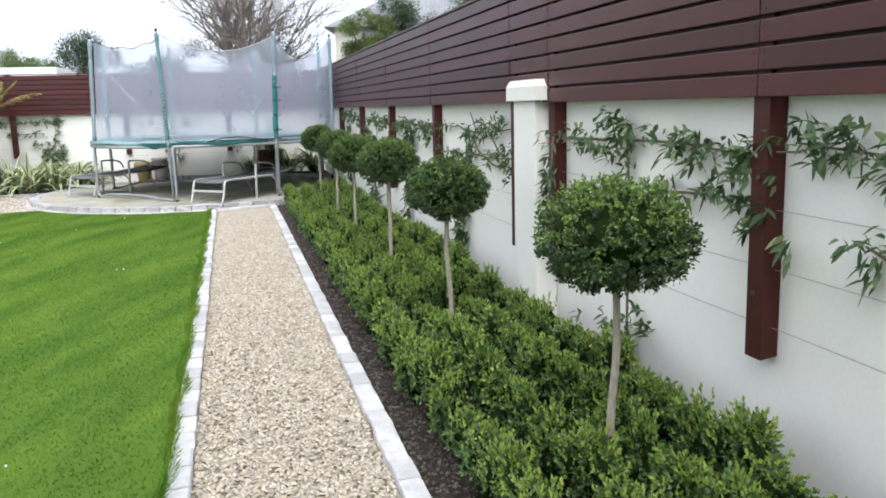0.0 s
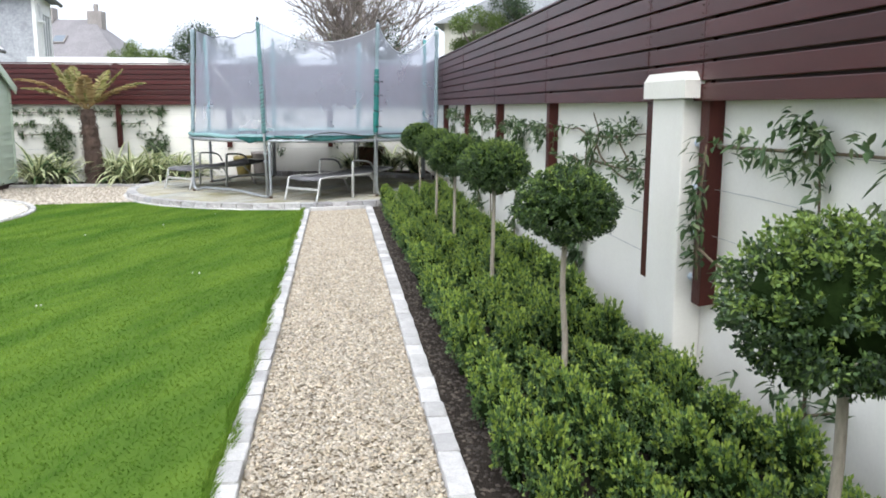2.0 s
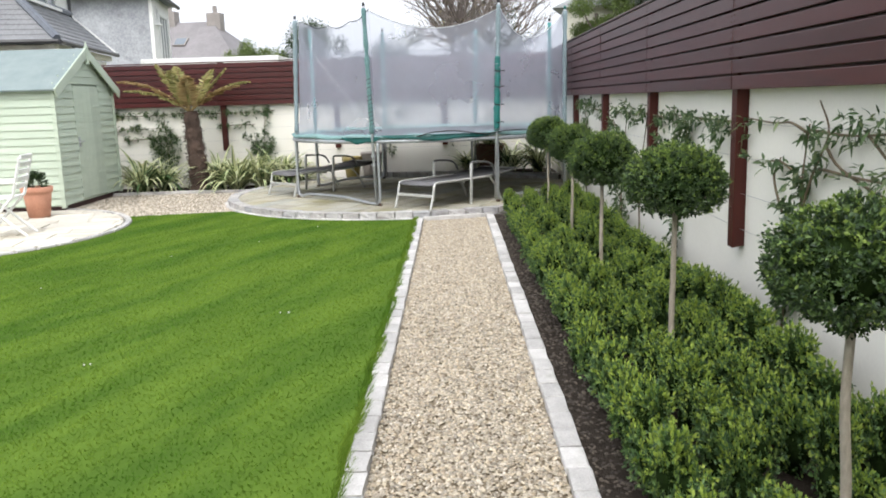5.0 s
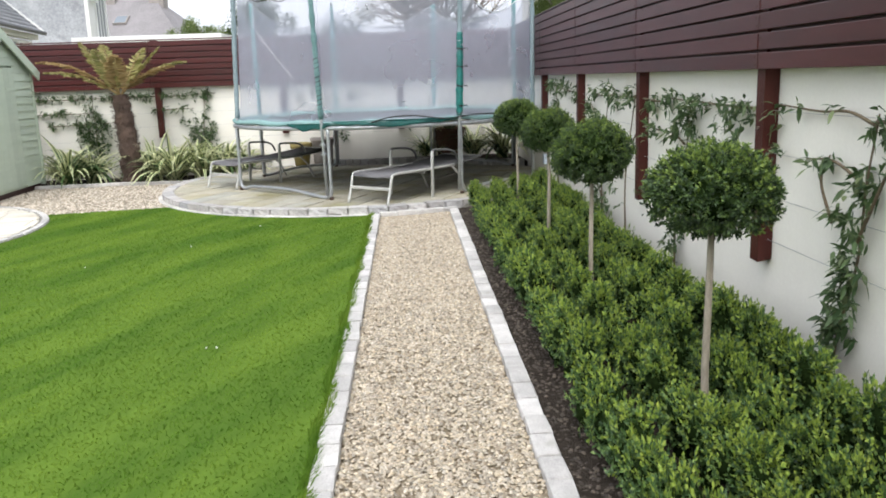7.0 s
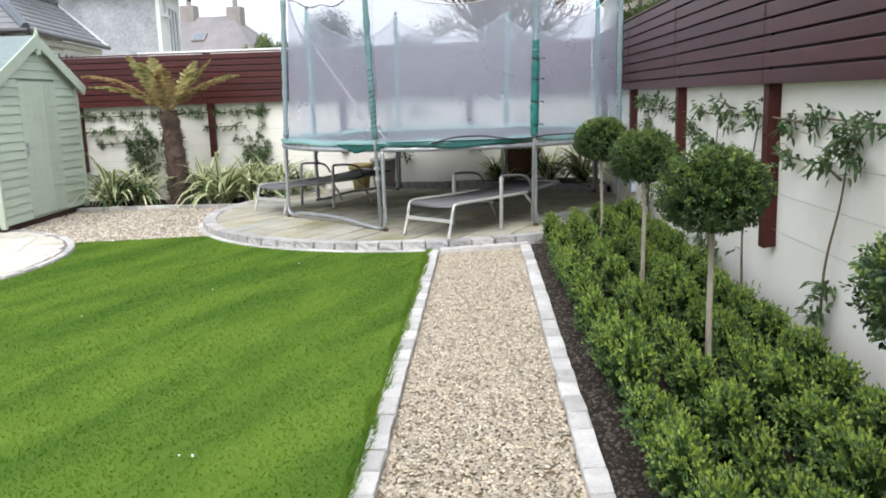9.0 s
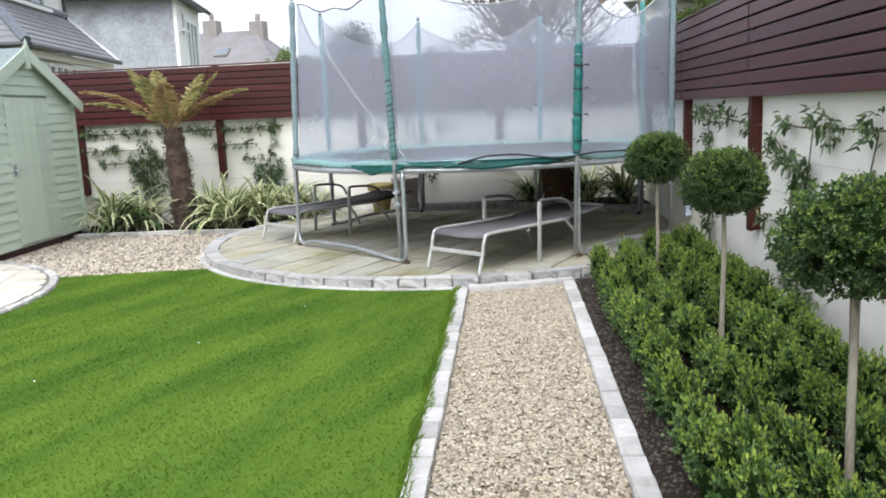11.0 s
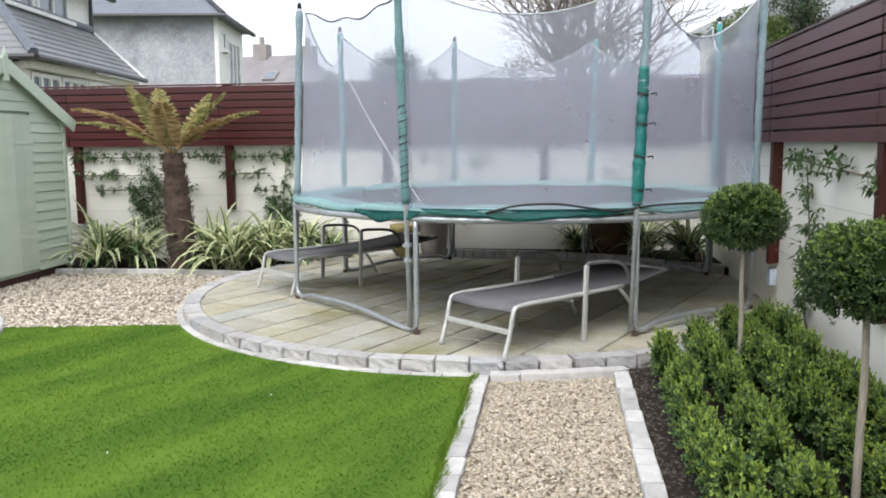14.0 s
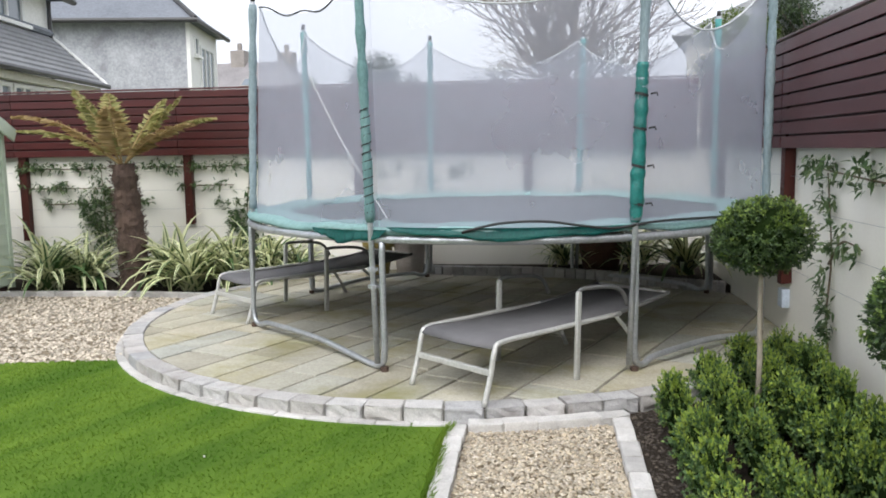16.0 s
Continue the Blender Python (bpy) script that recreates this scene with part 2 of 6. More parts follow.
M_PH_C = leafy("strap_leaf_cream", [(0, (0.48, 0.52, 0.26)), (1, (0.72, 0.73, 0.46))], 0.4, 0.2)
M_BRIGHT = surface("white_render_far", (0.82, 0.81, 0.77), (0.88, 0.875, 0.84), 0.85, (1, 20), bump=0.1)
M_WHITE = surface("white_paint", (0.70, 0.70, 0.68), (0.80, 0.80, 0.78), 0.6, (2, 50), bump=0.05)
M_CREAM = surface("cream_wall_far", (0.62, 0.60, 0.52), (0.72, 0.70, 0.62), 0.85, (1, 20), bump=0.1)
M_PEBBLE = surface("grey_pebbledash", (0.27, 0.28, 0.305), (0.47, 0.485, 0.51), 0.95, (1.6, 14), bump=0.6, stain=(0.22, 0.225, 0.24), stain_scale=1.3)
M_SLATE = surface("slate_roof", (0.11, 0.125, 0.15), (0.18, 0.195, 0.225), 0.65, (0.8, 12), (1, 1, 1), 0.4)
M_TILE = surface("grey_tile", (0.17, 0.175, 0.185), (0.27, 0.275, 0.285), 0.8, (1.2, 20), bump=0.3, per="island", spread=0.18)
M_ROOF_FAR = surface("weathered_far_roof", (0.17, 0.16, 0.165), (0.26, 0.245, 0.25), 0.8, (0.8, 12), bump=0.3)
M_GUTTER = surface("dark_gutter", (0.03, 0.03, 0.032), (0.05, 0.05, 0.052), 0.5, (4, 40), bump=0)
M_CHIM = surface("chimney_render", (0.22, 0.20, 0.19), (0.34, 0.31, 0.29), 0.9, (2, 20), bump=0.3)
M_BRANCH = surface("grey_branch", (0.13, 0.105, 0.095), (0.22, 0.185, 0.17), 0.95, (6, 50), bump=0.4)
M_BUD = leafy("pale_buds", [(0, (0.24, 0.21, 0.11)), (1, (0.36, 0.33, 0.19))], 0.8, 0.3)
M_EVERGREEN = leafy("evergreen_leaves", [(0, (0.012, 0.026, 0.012)), (0.7, (0.035, 0.065, 0.022)), (1, (0.08, 0.13, 0.04))], 0.5, 0.2)
M_LIGHT_SHRUB = leafy("light_shrub_leaves", [(0, (0.06, 0.10, 0.025)), (1, (0.18, 0.24, 0.06))], 0.5, 0.25)
M_FIELD = surface("distant_ground", (0.10, 0.12, 0.06), (0.16, 0.17, 0.09), 0.95, (0.2, 3), bump=0.1)
M_BLUE = surface("pale_plastic", (0.45, 0.52, 0.62), (0.55, 0.62, 0.72), 0.5, (8, 60), bump=0)

M_HEM = surface("grey_net_hem", (0.36, 0.38, 0.40), (0.50, 0.52, 0.54), 0.8, (10, 90), bump=0.1)
M_GLASS = bpy.data.materials.new("window_glass")
M_GLASS.use_nodes = True
gb = M_GLASS.node_tree.nodes["Principled BSDF"]
# base colour lightened to stand in for reflected sky
gb.inputs["Base Color"].default_value = (0.16, 0.19, 0.22, 1)
gb.inputs["Roughness"].default_value = 0.08
gb.inputs["Specular IOR Level"].default_value = 0.8

# fine netting: fibres cover part of the area, the rest is open
M_NET = bpy.data.materials.new("safety_net")
M_NET.use_nodes = True
nt = M_NET.node_tree
nb = nt.nodes["Principled BSDF"]
nb.inputs["Base Color"].default_value = (0.465, 0.49, 0.575, 1)
nb.inputs["Roughness"].default_value = 0.8
ntr = nt.nodes.new("ShaderNodeBsdfTranslucent")
ntr.inputs[0].default_value = (0.495, 0.52, 0.605, 1)
nm1 = nt.nodes.new("ShaderNodeMixShader")
nm1.inputs[0].default_value = 0.5
ntp = nt.nodes.new("ShaderNodeBsdfTransparent")
nm2 = nt.nodes.new("ShaderNodeMixShader")
nt.links.new(ramp(nt, noise_tex(nt, 1.7, 4), [(0.3, (0.375,) * 3), (0.7, (0.425,) * 3)]), nm2.inputs[0])
nt.links.new(nb.outputs[0], nm1.inputs[1])
nt.links.new(ntr.outputs[0], nm1.inputs[2])
nt.links.new(ntp.outputs[0], nm2.inputs[1])
nt.links.new(nm1.outputs[0], nm2.inputs[2])
nt.links.new(nm2.outputs[0], nt.nodes["Material Output"].inputs[0])


# ---------- building blocks ----------
def base(name, x, y, z, rz=0, label="", category="", group="", kind=""):
    ob = new(name)
    ob.matrix_basis = pose(x, y, z, 0, 0, rz)
    ob.empty_display_size = 0.1
    return tagged(ob, label, category, group, kind)


def mesh_of(name, bm, mats, smooth=False):
    me = bpy.data.meshes.new(name)
    bm.to_mesh(me)
    bm.free()
    for m in (mats if isinstance(mats, (list, tuple)) else [mats]):
        me.materials.append(m)
    if smooth:
        me.polygons.foreach_set("use_smooth", [True] * len(me.polygons))
    return me


def part(name, bm, material, parent=None, label="", smooth=False):
    ob = new(name, mesh_of(name, bm, material, smooth))
    ob.parent = parent
    return tagged(ob, label)


def piece(name, me, parent, m):
    ob = new(name, me)
    ob.parent = parent
    ob.matrix_basis = m
    return ob


def box(bm, x0, x1, y0, y1, z0, z1, bevel=0.0, m=None):
    geo = bmesh.ops.create_cube(bm, size=1.0)["verts"]
    bmesh.ops.scale(bm, vec=(x1 - x0, y1 - y0, z1 - z0), verts=geo)
    bmesh.ops.translate(bm, vec=((x0 + x1) / 2, (y0 + y1) / 2, (z0 + z1) / 2), verts=geo)
    if bevel:
        edges = list({e for v in geo for e in v.link_edges})
        res = bmesh.ops.bevel(bm, geom=edges, offset=bevel, segments=2, affect="EDGES", profile=0.6)
        geo = list({v for f in res["faces"] for v in f.verts} | {v for v in geo if v.is_valid})
    if m is not None:
        bmesh.ops.transform(bm, matrix=m, verts=[v for v in geo if v.is_valid])
    return bm


def boxes(*specs, bevel=0.0):
    bm = bmesh.new()
    for s in specs:
        box(bm, *s, bevel=bevel)
    return bm


def tube(bm, pts, r, n=8, cap=True):
    """A round tube along points; r is one radius or one for each point."""
    pts = [Vector(p) for p in pts]
    rings = []
    side = None
    for i, p in enumerate(pts):
        d = (pts[min(i + 1, len(pts) - 1)] - pts[max(i - 1, 0)]).normalized()
        if side is None:
            side = d.cross(Vector((0, 0, 1)) if abs(d.z) < 0.9 else Vector((1, 0, 0))).normalized()
        else:
            side = (side - d * side.dot(d)).normalized()
        up = d.cross(side)
        rr = r[i] if isinstance(r, (list, tuple)) else r
        rings.append([bm.verts.new(p + side * rr * math.cos(2 * math.pi * k / n) + up * rr * math.sin(2 * math.pi * k / n)) for k in range(n)])
    for a, b in zip(rings, rings[1:]):
        for k in range(n):
            bm.faces.new((a[k], a[(k + 1) % n], b[(k + 1) % n], b[k]))
    if cap:
        bm.faces.new(rings[0][::-1])
        bm.faces.new(rings[-1])
    return bm


def smooth_line(pts, steps=6):
    """Catmull-Rom through the points."""
    p = [Vector(q) for q in pts]
    p = [p[0] * 2 - p[1]] + p + [p[-1] * 2 - p[-2]]
    out = []
    for i in range(1, len(p) - 2):
        for s in range(steps):
            t = s / steps
            out.append(0.5 * (2 * p[i] + (p[i + 1] - p[i - 1]) * t + (2 * p[i - 1] - 5 * p[i] + 4 * p[i + 1] - p[i + 2]) * t * t
                              + (3 * p[i] - p[i - 1] - 3 * p[i + 1] + p[i + 2]) * t ** 3))
    out.append(p[-2])
    return out


def lathe(bm, profile, n=24, centre=(0, 0, 0)):
    rings = []
    for r, z in profile:
        rings.append([bm.verts.new((centre[0] + r * math.cos(2 * math.pi * k / n), centre[1] + r * math.sin(2 * math.pi * k / n), centre[2] + z)) for k in range(n)])
    for a, b in zip(rings, rings[1:]):
        for k in range(n):
            bm.faces.new((a[k], a[(k + 1) % n], b[(k + 1) % n], b[k]))
    bm.faces.new(rings[0][::-1])
    bm.faces.new(rings[-1])
    return bm


def prism(bm, poly, z0, z1, chamfer=0.0):
    """An upright prism over a plan outline (counter-clockwise), its top edge drawn in by chamfer."""
    c = sum((Vector(p) for p in poly), Vector((0, 0))) / len(poly)
    low = [bm.verts.new((p[0], p[1], z0)) for p in poly]
    mid = [bm.verts.new((p[0], p[1], z1 - chamfer)) for p in poly]
    top = []
    for p in poly:
        d = Vector(p) - c
        q = c + d * max(0.3, 1 - chamfer / max(d.length, 1e-4))
        top.append(bm.verts.new((q[0], q[1], z1)))
    k = len(poly)
    for a, b in ((low, mid), (mid, top)):
        for i in range(k):
            bm.faces.new((a[i], a[(i + 1) % k], b[(i + 1) % k], b[i]))
    bm.faces.new(top)
    return bm


def tri_mesh(name, verts, faces, mats, face_mats=None, smooth=False):
    me = bpy.data.meshes.new(name)
    verts = np.asarray(verts, np.float32)
    faces = np.asarray(faces, np.int32)
    k = faces.shape[1]
    me.vertices.add(len(verts))
    me.vertices.foreach_set("co", verts.ravel())
    me.loops.add(faces.size)
    me.loops.foreach_set("vertex_index", faces.ravel())
    me.polygons.add(len(faces))
    me.polygons.foreach_set("loop_start", np.arange(0, faces.size, k, dtype=np.int32))
    me.polygons.foreach_set("loop_total", np.full(len(faces), k, np.int32))
    for m in (mats if isinstance(mats, (list, tuple)) else [mats]):
        me.materials.append(m)
    if face_mats is not None:
        me.polygons.foreach_set("material_index", np.asarray(face_mats, np.int32))
    if smooth:
        me.polygons.foreach_set("use_smooth", [True] * len(faces))
    me.update(calc_edges=True)
    return me


def unit(v):
    return v / np.maximum(np.linalg.norm(v, axis=1, keepdims=True), 1e-9)


def leaves(name, at, way, length, width, mats, mat_index=None, fold=0.25, seed=1):
    """Many leaves: at (n,3), the way that each points (n,3); each a folded blade of two triangles."""
    rng = np.random.default_rng(seed)
    n = len(at)
    way = unit(way)
    side = unit(np.cross(way, rng.normal(size=(n, 3))))
    nor = np.cross(side, way)
    L = np.broadcast_to(np.asarray(length, float), (n,))[:, None]
    W = np.broadcast_to(np.asarray(width, float), (n,))[:, None]
    mid = at + way * L * 0.5
    v = np.stack([at, mid + side * W * 0.5 + nor * W * fold, at + way * L, mid - side * W * 0.5 + nor * W * fold], 1).reshape(-1, 3)
    i = np.arange(n)[:, None] * 4
    f = np.concatenate([i + [[0, 1, 2]], i + [[0, 2, 3]]], 1).reshape(-1, 3)
    fm = None if mat_index is None else np.repeat(mat_index, 2)
    return tri_mesh(name, v, f, mats, fm)


def pebbles(name, xy, z, size, mat, seed=3):
    """Loose stones: squashed, uneven six-cornered lumps joined in one mesh."""
    rng = np.random.default_rng(seed)
    n = len(xy)
    sides = 5
    a = np.linspace(0, 2 * np.pi, sides, endpoint=False)[None] + rng.uniform(0, 6.28, (n, 1))
    lx = size * rng.uniform(0.6, 1.25, n)
    ly = lx * rng.uniform(0.5, 0.85, n)
    lz = lx * rng.uniform(0.3, 0.55, n)
    rot = rng.uniform(0, 6.28, n)
    r = rng.uniform(0.8, 1.15, (n, sides))
    px, py = np.cos(a) * r * lx[:, None], np.sin(a) * r * ly[:, None]
    ring = np.stack([px * np.cos(rot)[:, None] - py * np.sin(rot)[:, None], px * np.sin(rot)[:, None] + py * np.cos(rot)[:, None],
                     rng.uniform(-0.3, 0.3, (n, sides)) * lz[:, None]], 2)
    top2 = ring * 0.55
    top2[:, :, 2] = lz[:, None] * rng.uniform(0.75, 1.1, (n, sides))
    tilt = rng.normal(0, 0.25, (n, 2))
    both = np.concatenate([ring, top2], 1)
    both[:, :, 2] += both[:, :, 0] * tilt[:, :1] + both[:, :, 1] * tilt[:, 1:]
    cen = np.stack([xy[:, 0], xy[:, 1], z + rng.uniform(-0.3, 0.5, n) * lz], 1)
    v = (both + cen[:, None]).reshape(-1, 3)
    o = np.arange(n)[:, None] * (2 * sides)
    tris = []
    for k in range(sides):
        q = (k + 1) % sides
        tris += [[k, q, sides + q], [k, sides + q, sides + k]]
    for k in range(1, sides - 1):
        tris.append([sides, sides + k, sides + k + 1])
    f = (o[:, :, None] + np.array(tris)[None]).reshape(-1, 3)
    return tri_mesh(name, v, f, mat)


# ---------- ground, walls, fences ----------
WX, WY = 2.36, 18.40          # faces of the side wall and the back wall
CX, CY, CR = -0.21, 15.87, 2.81  # round patio
PZ = 0.092                    # patio height

ground = part("ground", boxes((-1500, 1500, -1500, 1500, -0.4, -0.06)), M_FIELD)
tagged(ground, "flat open ground beyond the garden walls", "ground", kind="structure")

soil = part("soil_bed", boxes((0.97, WX, -3.0, 18.4, -0.2, 0.0), (-9.0, 0.97, 13.6, 18.4, -0.2, -0.02)), M_SOIL)
tagged(soil, "dark crumbly soil of the planting beds", "soil", kind="structure")

wall_right = part("wall_right", boxes((WX, WX + 0.22, -5.2, 18.62, -0.2, 1.62)), M_WALL)
tagged(wall_right, "cream rendered garden wall carrying a slatted fence", "wall", kind="structure")
wall_back = part("wall_back", boxes((-11.2, WX, WY, WY + 0.22, -0.2, 1.62)), M_WALL)
tagged(wall_back, "cream rendered garden wall at the end of the garden", "wall", kind="structure")
wall_left = part("wall_left", boxes((-11.42, -11.2, -5.2, 18.62, -0.2, 1.9)), M_WALL)
tagged(wall_left, "plain cream rendered wall closing the garden", "wall", kind="structure")
# unseen wall behind the camera, its height added to cut low sky light
wall_front = part("wall_front", boxes((-11.2, WX, -5.42, -5.2, -0.2, 5.6)), M_WALL)
tagged(wall_front, "plain cream rendered house wall, unseen, tall to block low light", "wall", kind="structure")


def board_mesh(length, h, t, name):
    bm = bmesh.new()
    box(bm, 0, length, -t / 2, t / 2, 0, h, bevel=0.004)
    return mesh_of(name, bm, M_FENCE)


def slat_fence(name, origin, rz, spans, label):
    """Eight horizontal boards a bay, butted at the posts, with an added dark sheet as shade in the gaps."""
    f = base(name, *origin, rz, label, "fence", kind="structure")
    total = sum(spans)
    # thin dark panel added so the gaps read as shaded
    bm = bmesh.new()
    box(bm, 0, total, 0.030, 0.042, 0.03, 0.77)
    part("gap_shade_backing", bm, M_FENCE_DARK, f)
    x = 0.0
    rng = random.Random(5)
    for s in spans:
        me = board_mesh(s - 0.006, 0.083, 0.022, "slat")
        for k in range(8):
            piece("slat", me, f, pose(x + 0.003, rng.uniform(-0.002, 0.002), k * 0.0985, 0, 0, rng.uniform(-0.05, 0.05)))
        x += s
    bm = bmesh.new()
    box(bm, 0, total, -0.02, 0.05, 0.784, 0.802, bevel=0.004)
    part("top_rail", bm, M_FENCE, f)
    # screw heads where the boards meet
    bm = bmesh.new()
    x = 0.0
    for s in spans:
        for dx in (0.03, s - 0.03):
            for k in range(8):
                for dz in (0.022, 0.061):
                    bmesh.ops.create_cone(bm, cap_ends=True, segments=6, radius1=0.0035, radius2=0.0035, depth=0.004,
                                          matrix=pose(x + dx, -0.0135, k * 0.0985 + dz, 90))
        x += s
    tagged(part("screws", bm, M_RUST, f), kind="stuff")
    return f


POST_Y = [-1.50, 0.75, 2.98, 5.07, 5.79, 8.12, 10.42, 12.75, 15.07, 17.40]
spans_r = [2.25, 2.23, 2.09, 0.72, 2.33, 2.30, 2.33, 2.32, 2.33, 0.86]
slat_fence("fence_right", (2.27, 18.26, 1.488), -90, spans_r[::-1], "dark red-brown slatted timber fence along the wall top")
POST_X = [-8.05, -5.92, -3.77, -1.65, 0.36]
slat_fence("fence_back", (-10.3, 18.30, 1.493), 0, [2.2, 2.11, 2.13, 2.14, 2.03, 1.95], "dark red-brown slatted timber fence above the back wall")


def fence_post():
    p = base("fence_post", 0, 0, 0, 0, "dark red-brown timber fence post bolted to the cream wall", "post", "fence posts")
    bm = bmesh.new()
    box(bm, -0.040, 0.045, -0.05, 0.05, 0, 1.78, bevel=0.004)
    for v in bm.verts:
        if v.co.z < 0.01 and v.co.x < 0:
            v.co.z -= 0.012
    part("post", bm, M_POST, p)
    for z in (0.25, 0.7):
        bm = bmesh.new()
        bmesh.ops.create_cone(bm, cap_ends=True, segments=8, radius1=0.011, radius2=0.009, depth=0.012, matrix=pose(-0.045, 0, z, 0, 90))
        part("bolt", bm, M_RUST, p)
    return p


post0 = fence_post()
post0.matrix_basis = pose(2.322, POST_Y[1], 0.485)
for y in POST_Y[2:]:
    copy_thing(post0, pose(2.322, y, 0.485))
for x in POST_X:
    copy_thing(post0, pose(x, 18.362, 0, 0, 0, 90)).matrix_basis = pose(x, 18.362, 0.66 if x > -5 else 0.46, 0, 0, 90) @ Matrix.Diagonal((1, 1, 0.92, 1))

pier = base("wall_pier", 2.31, 5.37, 0, 0, "cream rendered pier with a chamfered cap against the wall", "pier", kind="structure")
part("shaft", boxes((-0.10, 0.048, -0.205, 0.205, -0.1, 1.502), bevel=0.010), M_WALL, pier)
bm = bmesh.new()
prism(bm, [(-0.130, -0.28), (0.048, -0.28), (0.048, 0.265), (-0.130, 0.265)], 1.502, 1.632, 0.042)
part("cap", bm, M_CAP, pier)

# training wires with their eye bolts
wires = base("wall_wires", WX, 0, 0, 0, "thin galvanised training wires stretched along the wall", "wire", kind="structure")
for z in (0.60, 0.83, 1.06, 1.28):
    bm = bmesh.new()
    tube(bm, [(-0.03, y, z + 0.004 * math.sin(y * 3)) for y in np.arange(-2.0, 18.2, 0.6)], 0.0016, 5)
    part("wire", bm, M_WIRE, wires)
wires2 = base("back_wall_wires", 0, WY, 0, 0, "thin galvanised training wires on the back wall", "wire", kind="structure")
for z in (0.62, 0.84, 1.07, 1.30):
    bm = bmesh.new()
    tube(bm, [(x, -0.03, z) for x in np.arange(-8.0, 2.3, 0.6)], 0.0016, 5)
    part("wire", bm, M_WIRE, wires2)
tn = base("wire_tensioner", 2.29, 5.145, 0.6, 0, "small pale blue plastic wire tensioner fixed to the pier", "fixing", "wire tensioners")
part("tensioner_body", tube(bmesh.new(), [(0, 0.03, 0), (0, 0.01, 0.002), (0, -0.012, 0.002), (0, -0.03, -0.004)], [0.010, 0.019, 0.017, 0.006], 8), M_BLUE, tn, "", True)
part("eye", tube(bmesh.new(), [(0.014 * math.cos(a), -0.035, 0.014 * math.sin(a) - 0.004) for a in np.linspace(0, 5.8, 9)], 0.004, 5), M_WIRE, tn, "steel eye", True)
for z in (0.83, 1.06, 1.28):
    copy_thing(tn, pose(2.29, 5.145, z, 0, 0, 0))
outlet = base("wall_outlet", 2.34, 15.10, 0.36, 0, "small pale plastic box fixed to the wall", "outlet box")
part("casing", boxes((-0.04, 0.018, -0.06, 0.06, -0.07, 0.07), bevel=0.008), M_BLUE, outlet)

# ---------- lawn ----------
def in_patio(x, y, r=CR + 0.1):
    return (x - CX) ** 2 + (y - CY) ** 2 < r * r


SLX, SLY, SLR = -6.05, 12.75, 2.4     # round paved area by the shed


def lawn_edge(x):
    """The far edge of the lawn where it meets the gravel."""
    return 14.2 + 0.10 * (x + 3.2) + 0.05 * math.sin(x * 2)


lawn = base("lawn", -3, 6, 0, 0, "short bright green mown lawn with faint stripes", "lawn", kind="structure")
bm = bmesh.new()
prism(bm, [(-8.2, -11.2), (2.995, -11.2)] + [(x, lawn_edge(x - 3) - 5.985) for x in np.linspace(2.995, -8.2, 40)], -0.2, 0.012)
part("turf", bm, M_TURF, lawn)

rng = np.random.default_rng(11)
pts = []
for (y0, y1, dens) in ((-2.0, 14.6, 5000),):
    x0 = -7.6
    n = int((0.0 - x0) * (y1 - y0) * dens)
    pts.append(np.stack([rng.uniform(x0, 0.012, n), rng.uniform(y0, y1, n)], 1))
pts = np.concatenate(pts)
keep = (((pts[:, 0] - CX) ** 2 + (pts[:, 1] - CY) ** 2) > (CR + 0.10) ** 2) & (pts[:, 1] < 14.2 + 0.10 * (pts[:, 0] + 3.2) + 0.05 * np.sin(pts[:, 0] * 2)) \
    & (((pts[:, 0] - SLX) ** 2 + (pts[:, 1] - SLY) ** 2) > SLR ** 2) & ~((pts[:, 0] < SLX + 0.2) & (pts[:, 1] > SLY - SLR))
pts = pts[keep]
n = len(pts)
hgt = rng.uniform(0.010, 0.024, n)
stripe = np.where(np.sin(pts[:, 0] * 2 * np.pi / 0.9) > 0, 1.0, -1.0)
lean = np.stack([rng.normal(0, 0.35, n), rng.normal(0, 0.35, n) + stripe * 0.25, np.full(n, 0.42)], 1)
turn = rng.uniform(0, 3.14, n)
wid = rng.uniform(0.004, 0.0085, n)
b0 = np.stack([pts[:, 0], pts[:, 1], np.full(n, 0.008)], 1)
sd = np.stack([np.cos(turn) * wid, np.sin(turn) * wid, np.zeros(n)], 1)
V = np.stack([b0 - sd, b0 + sd, b0 + unit(lean) * hgt[:, None]], 1).reshape(-1, 3)
gm = tri_mesh("grass_blades", V, np.arange(3 * n).reshape(-1, 3), M_GRASS)
grass = new("grass_blades", gm)
grass.parent = lawn
grass.matrix_basis = pose(3, -6, 0)
tagged(grass, "fine mown grass blades", kind="stuff")
# ragged tufts over the edge of the setts and the patio kerb
rng = np.random.default_rng(17)
n = 9000
ty = rng.uniform(-2.5, 13.0, n)
tx = rng.uniform(-0.035, 0.012, n) + 0.018 * np.sin(ty * 9) * np.sin(ty * 2.3)
b0 = np.stack([tx, ty, np.full(n, 0.012)], 1)
turn = rng.uniform(0, 3.14, n)
wid = rng.uniform(0.003, 0.006, n)
sd = np.stack([np.cos(turn) * wid, np.sin(turn) * wid, np.zeros(n)], 1)
lean = np.stack([rng.normal(0.55, 0.35, n), rng.normal(0, 0.45, n), np.full(n, 0.9)], 1)
V = np.stack([b0 - sd, b0 + sd, b0 + unit(lean) * rng.uniform(0.03, 0.075, n)[:, None]], 1).reshape(-1, 3)
tuft = new("edge_tufts", tri_mesh("edge_tufts", V, np.arange(3 * n).reshape(-1, 3), M_GRASS))
tuft.parent = lawn
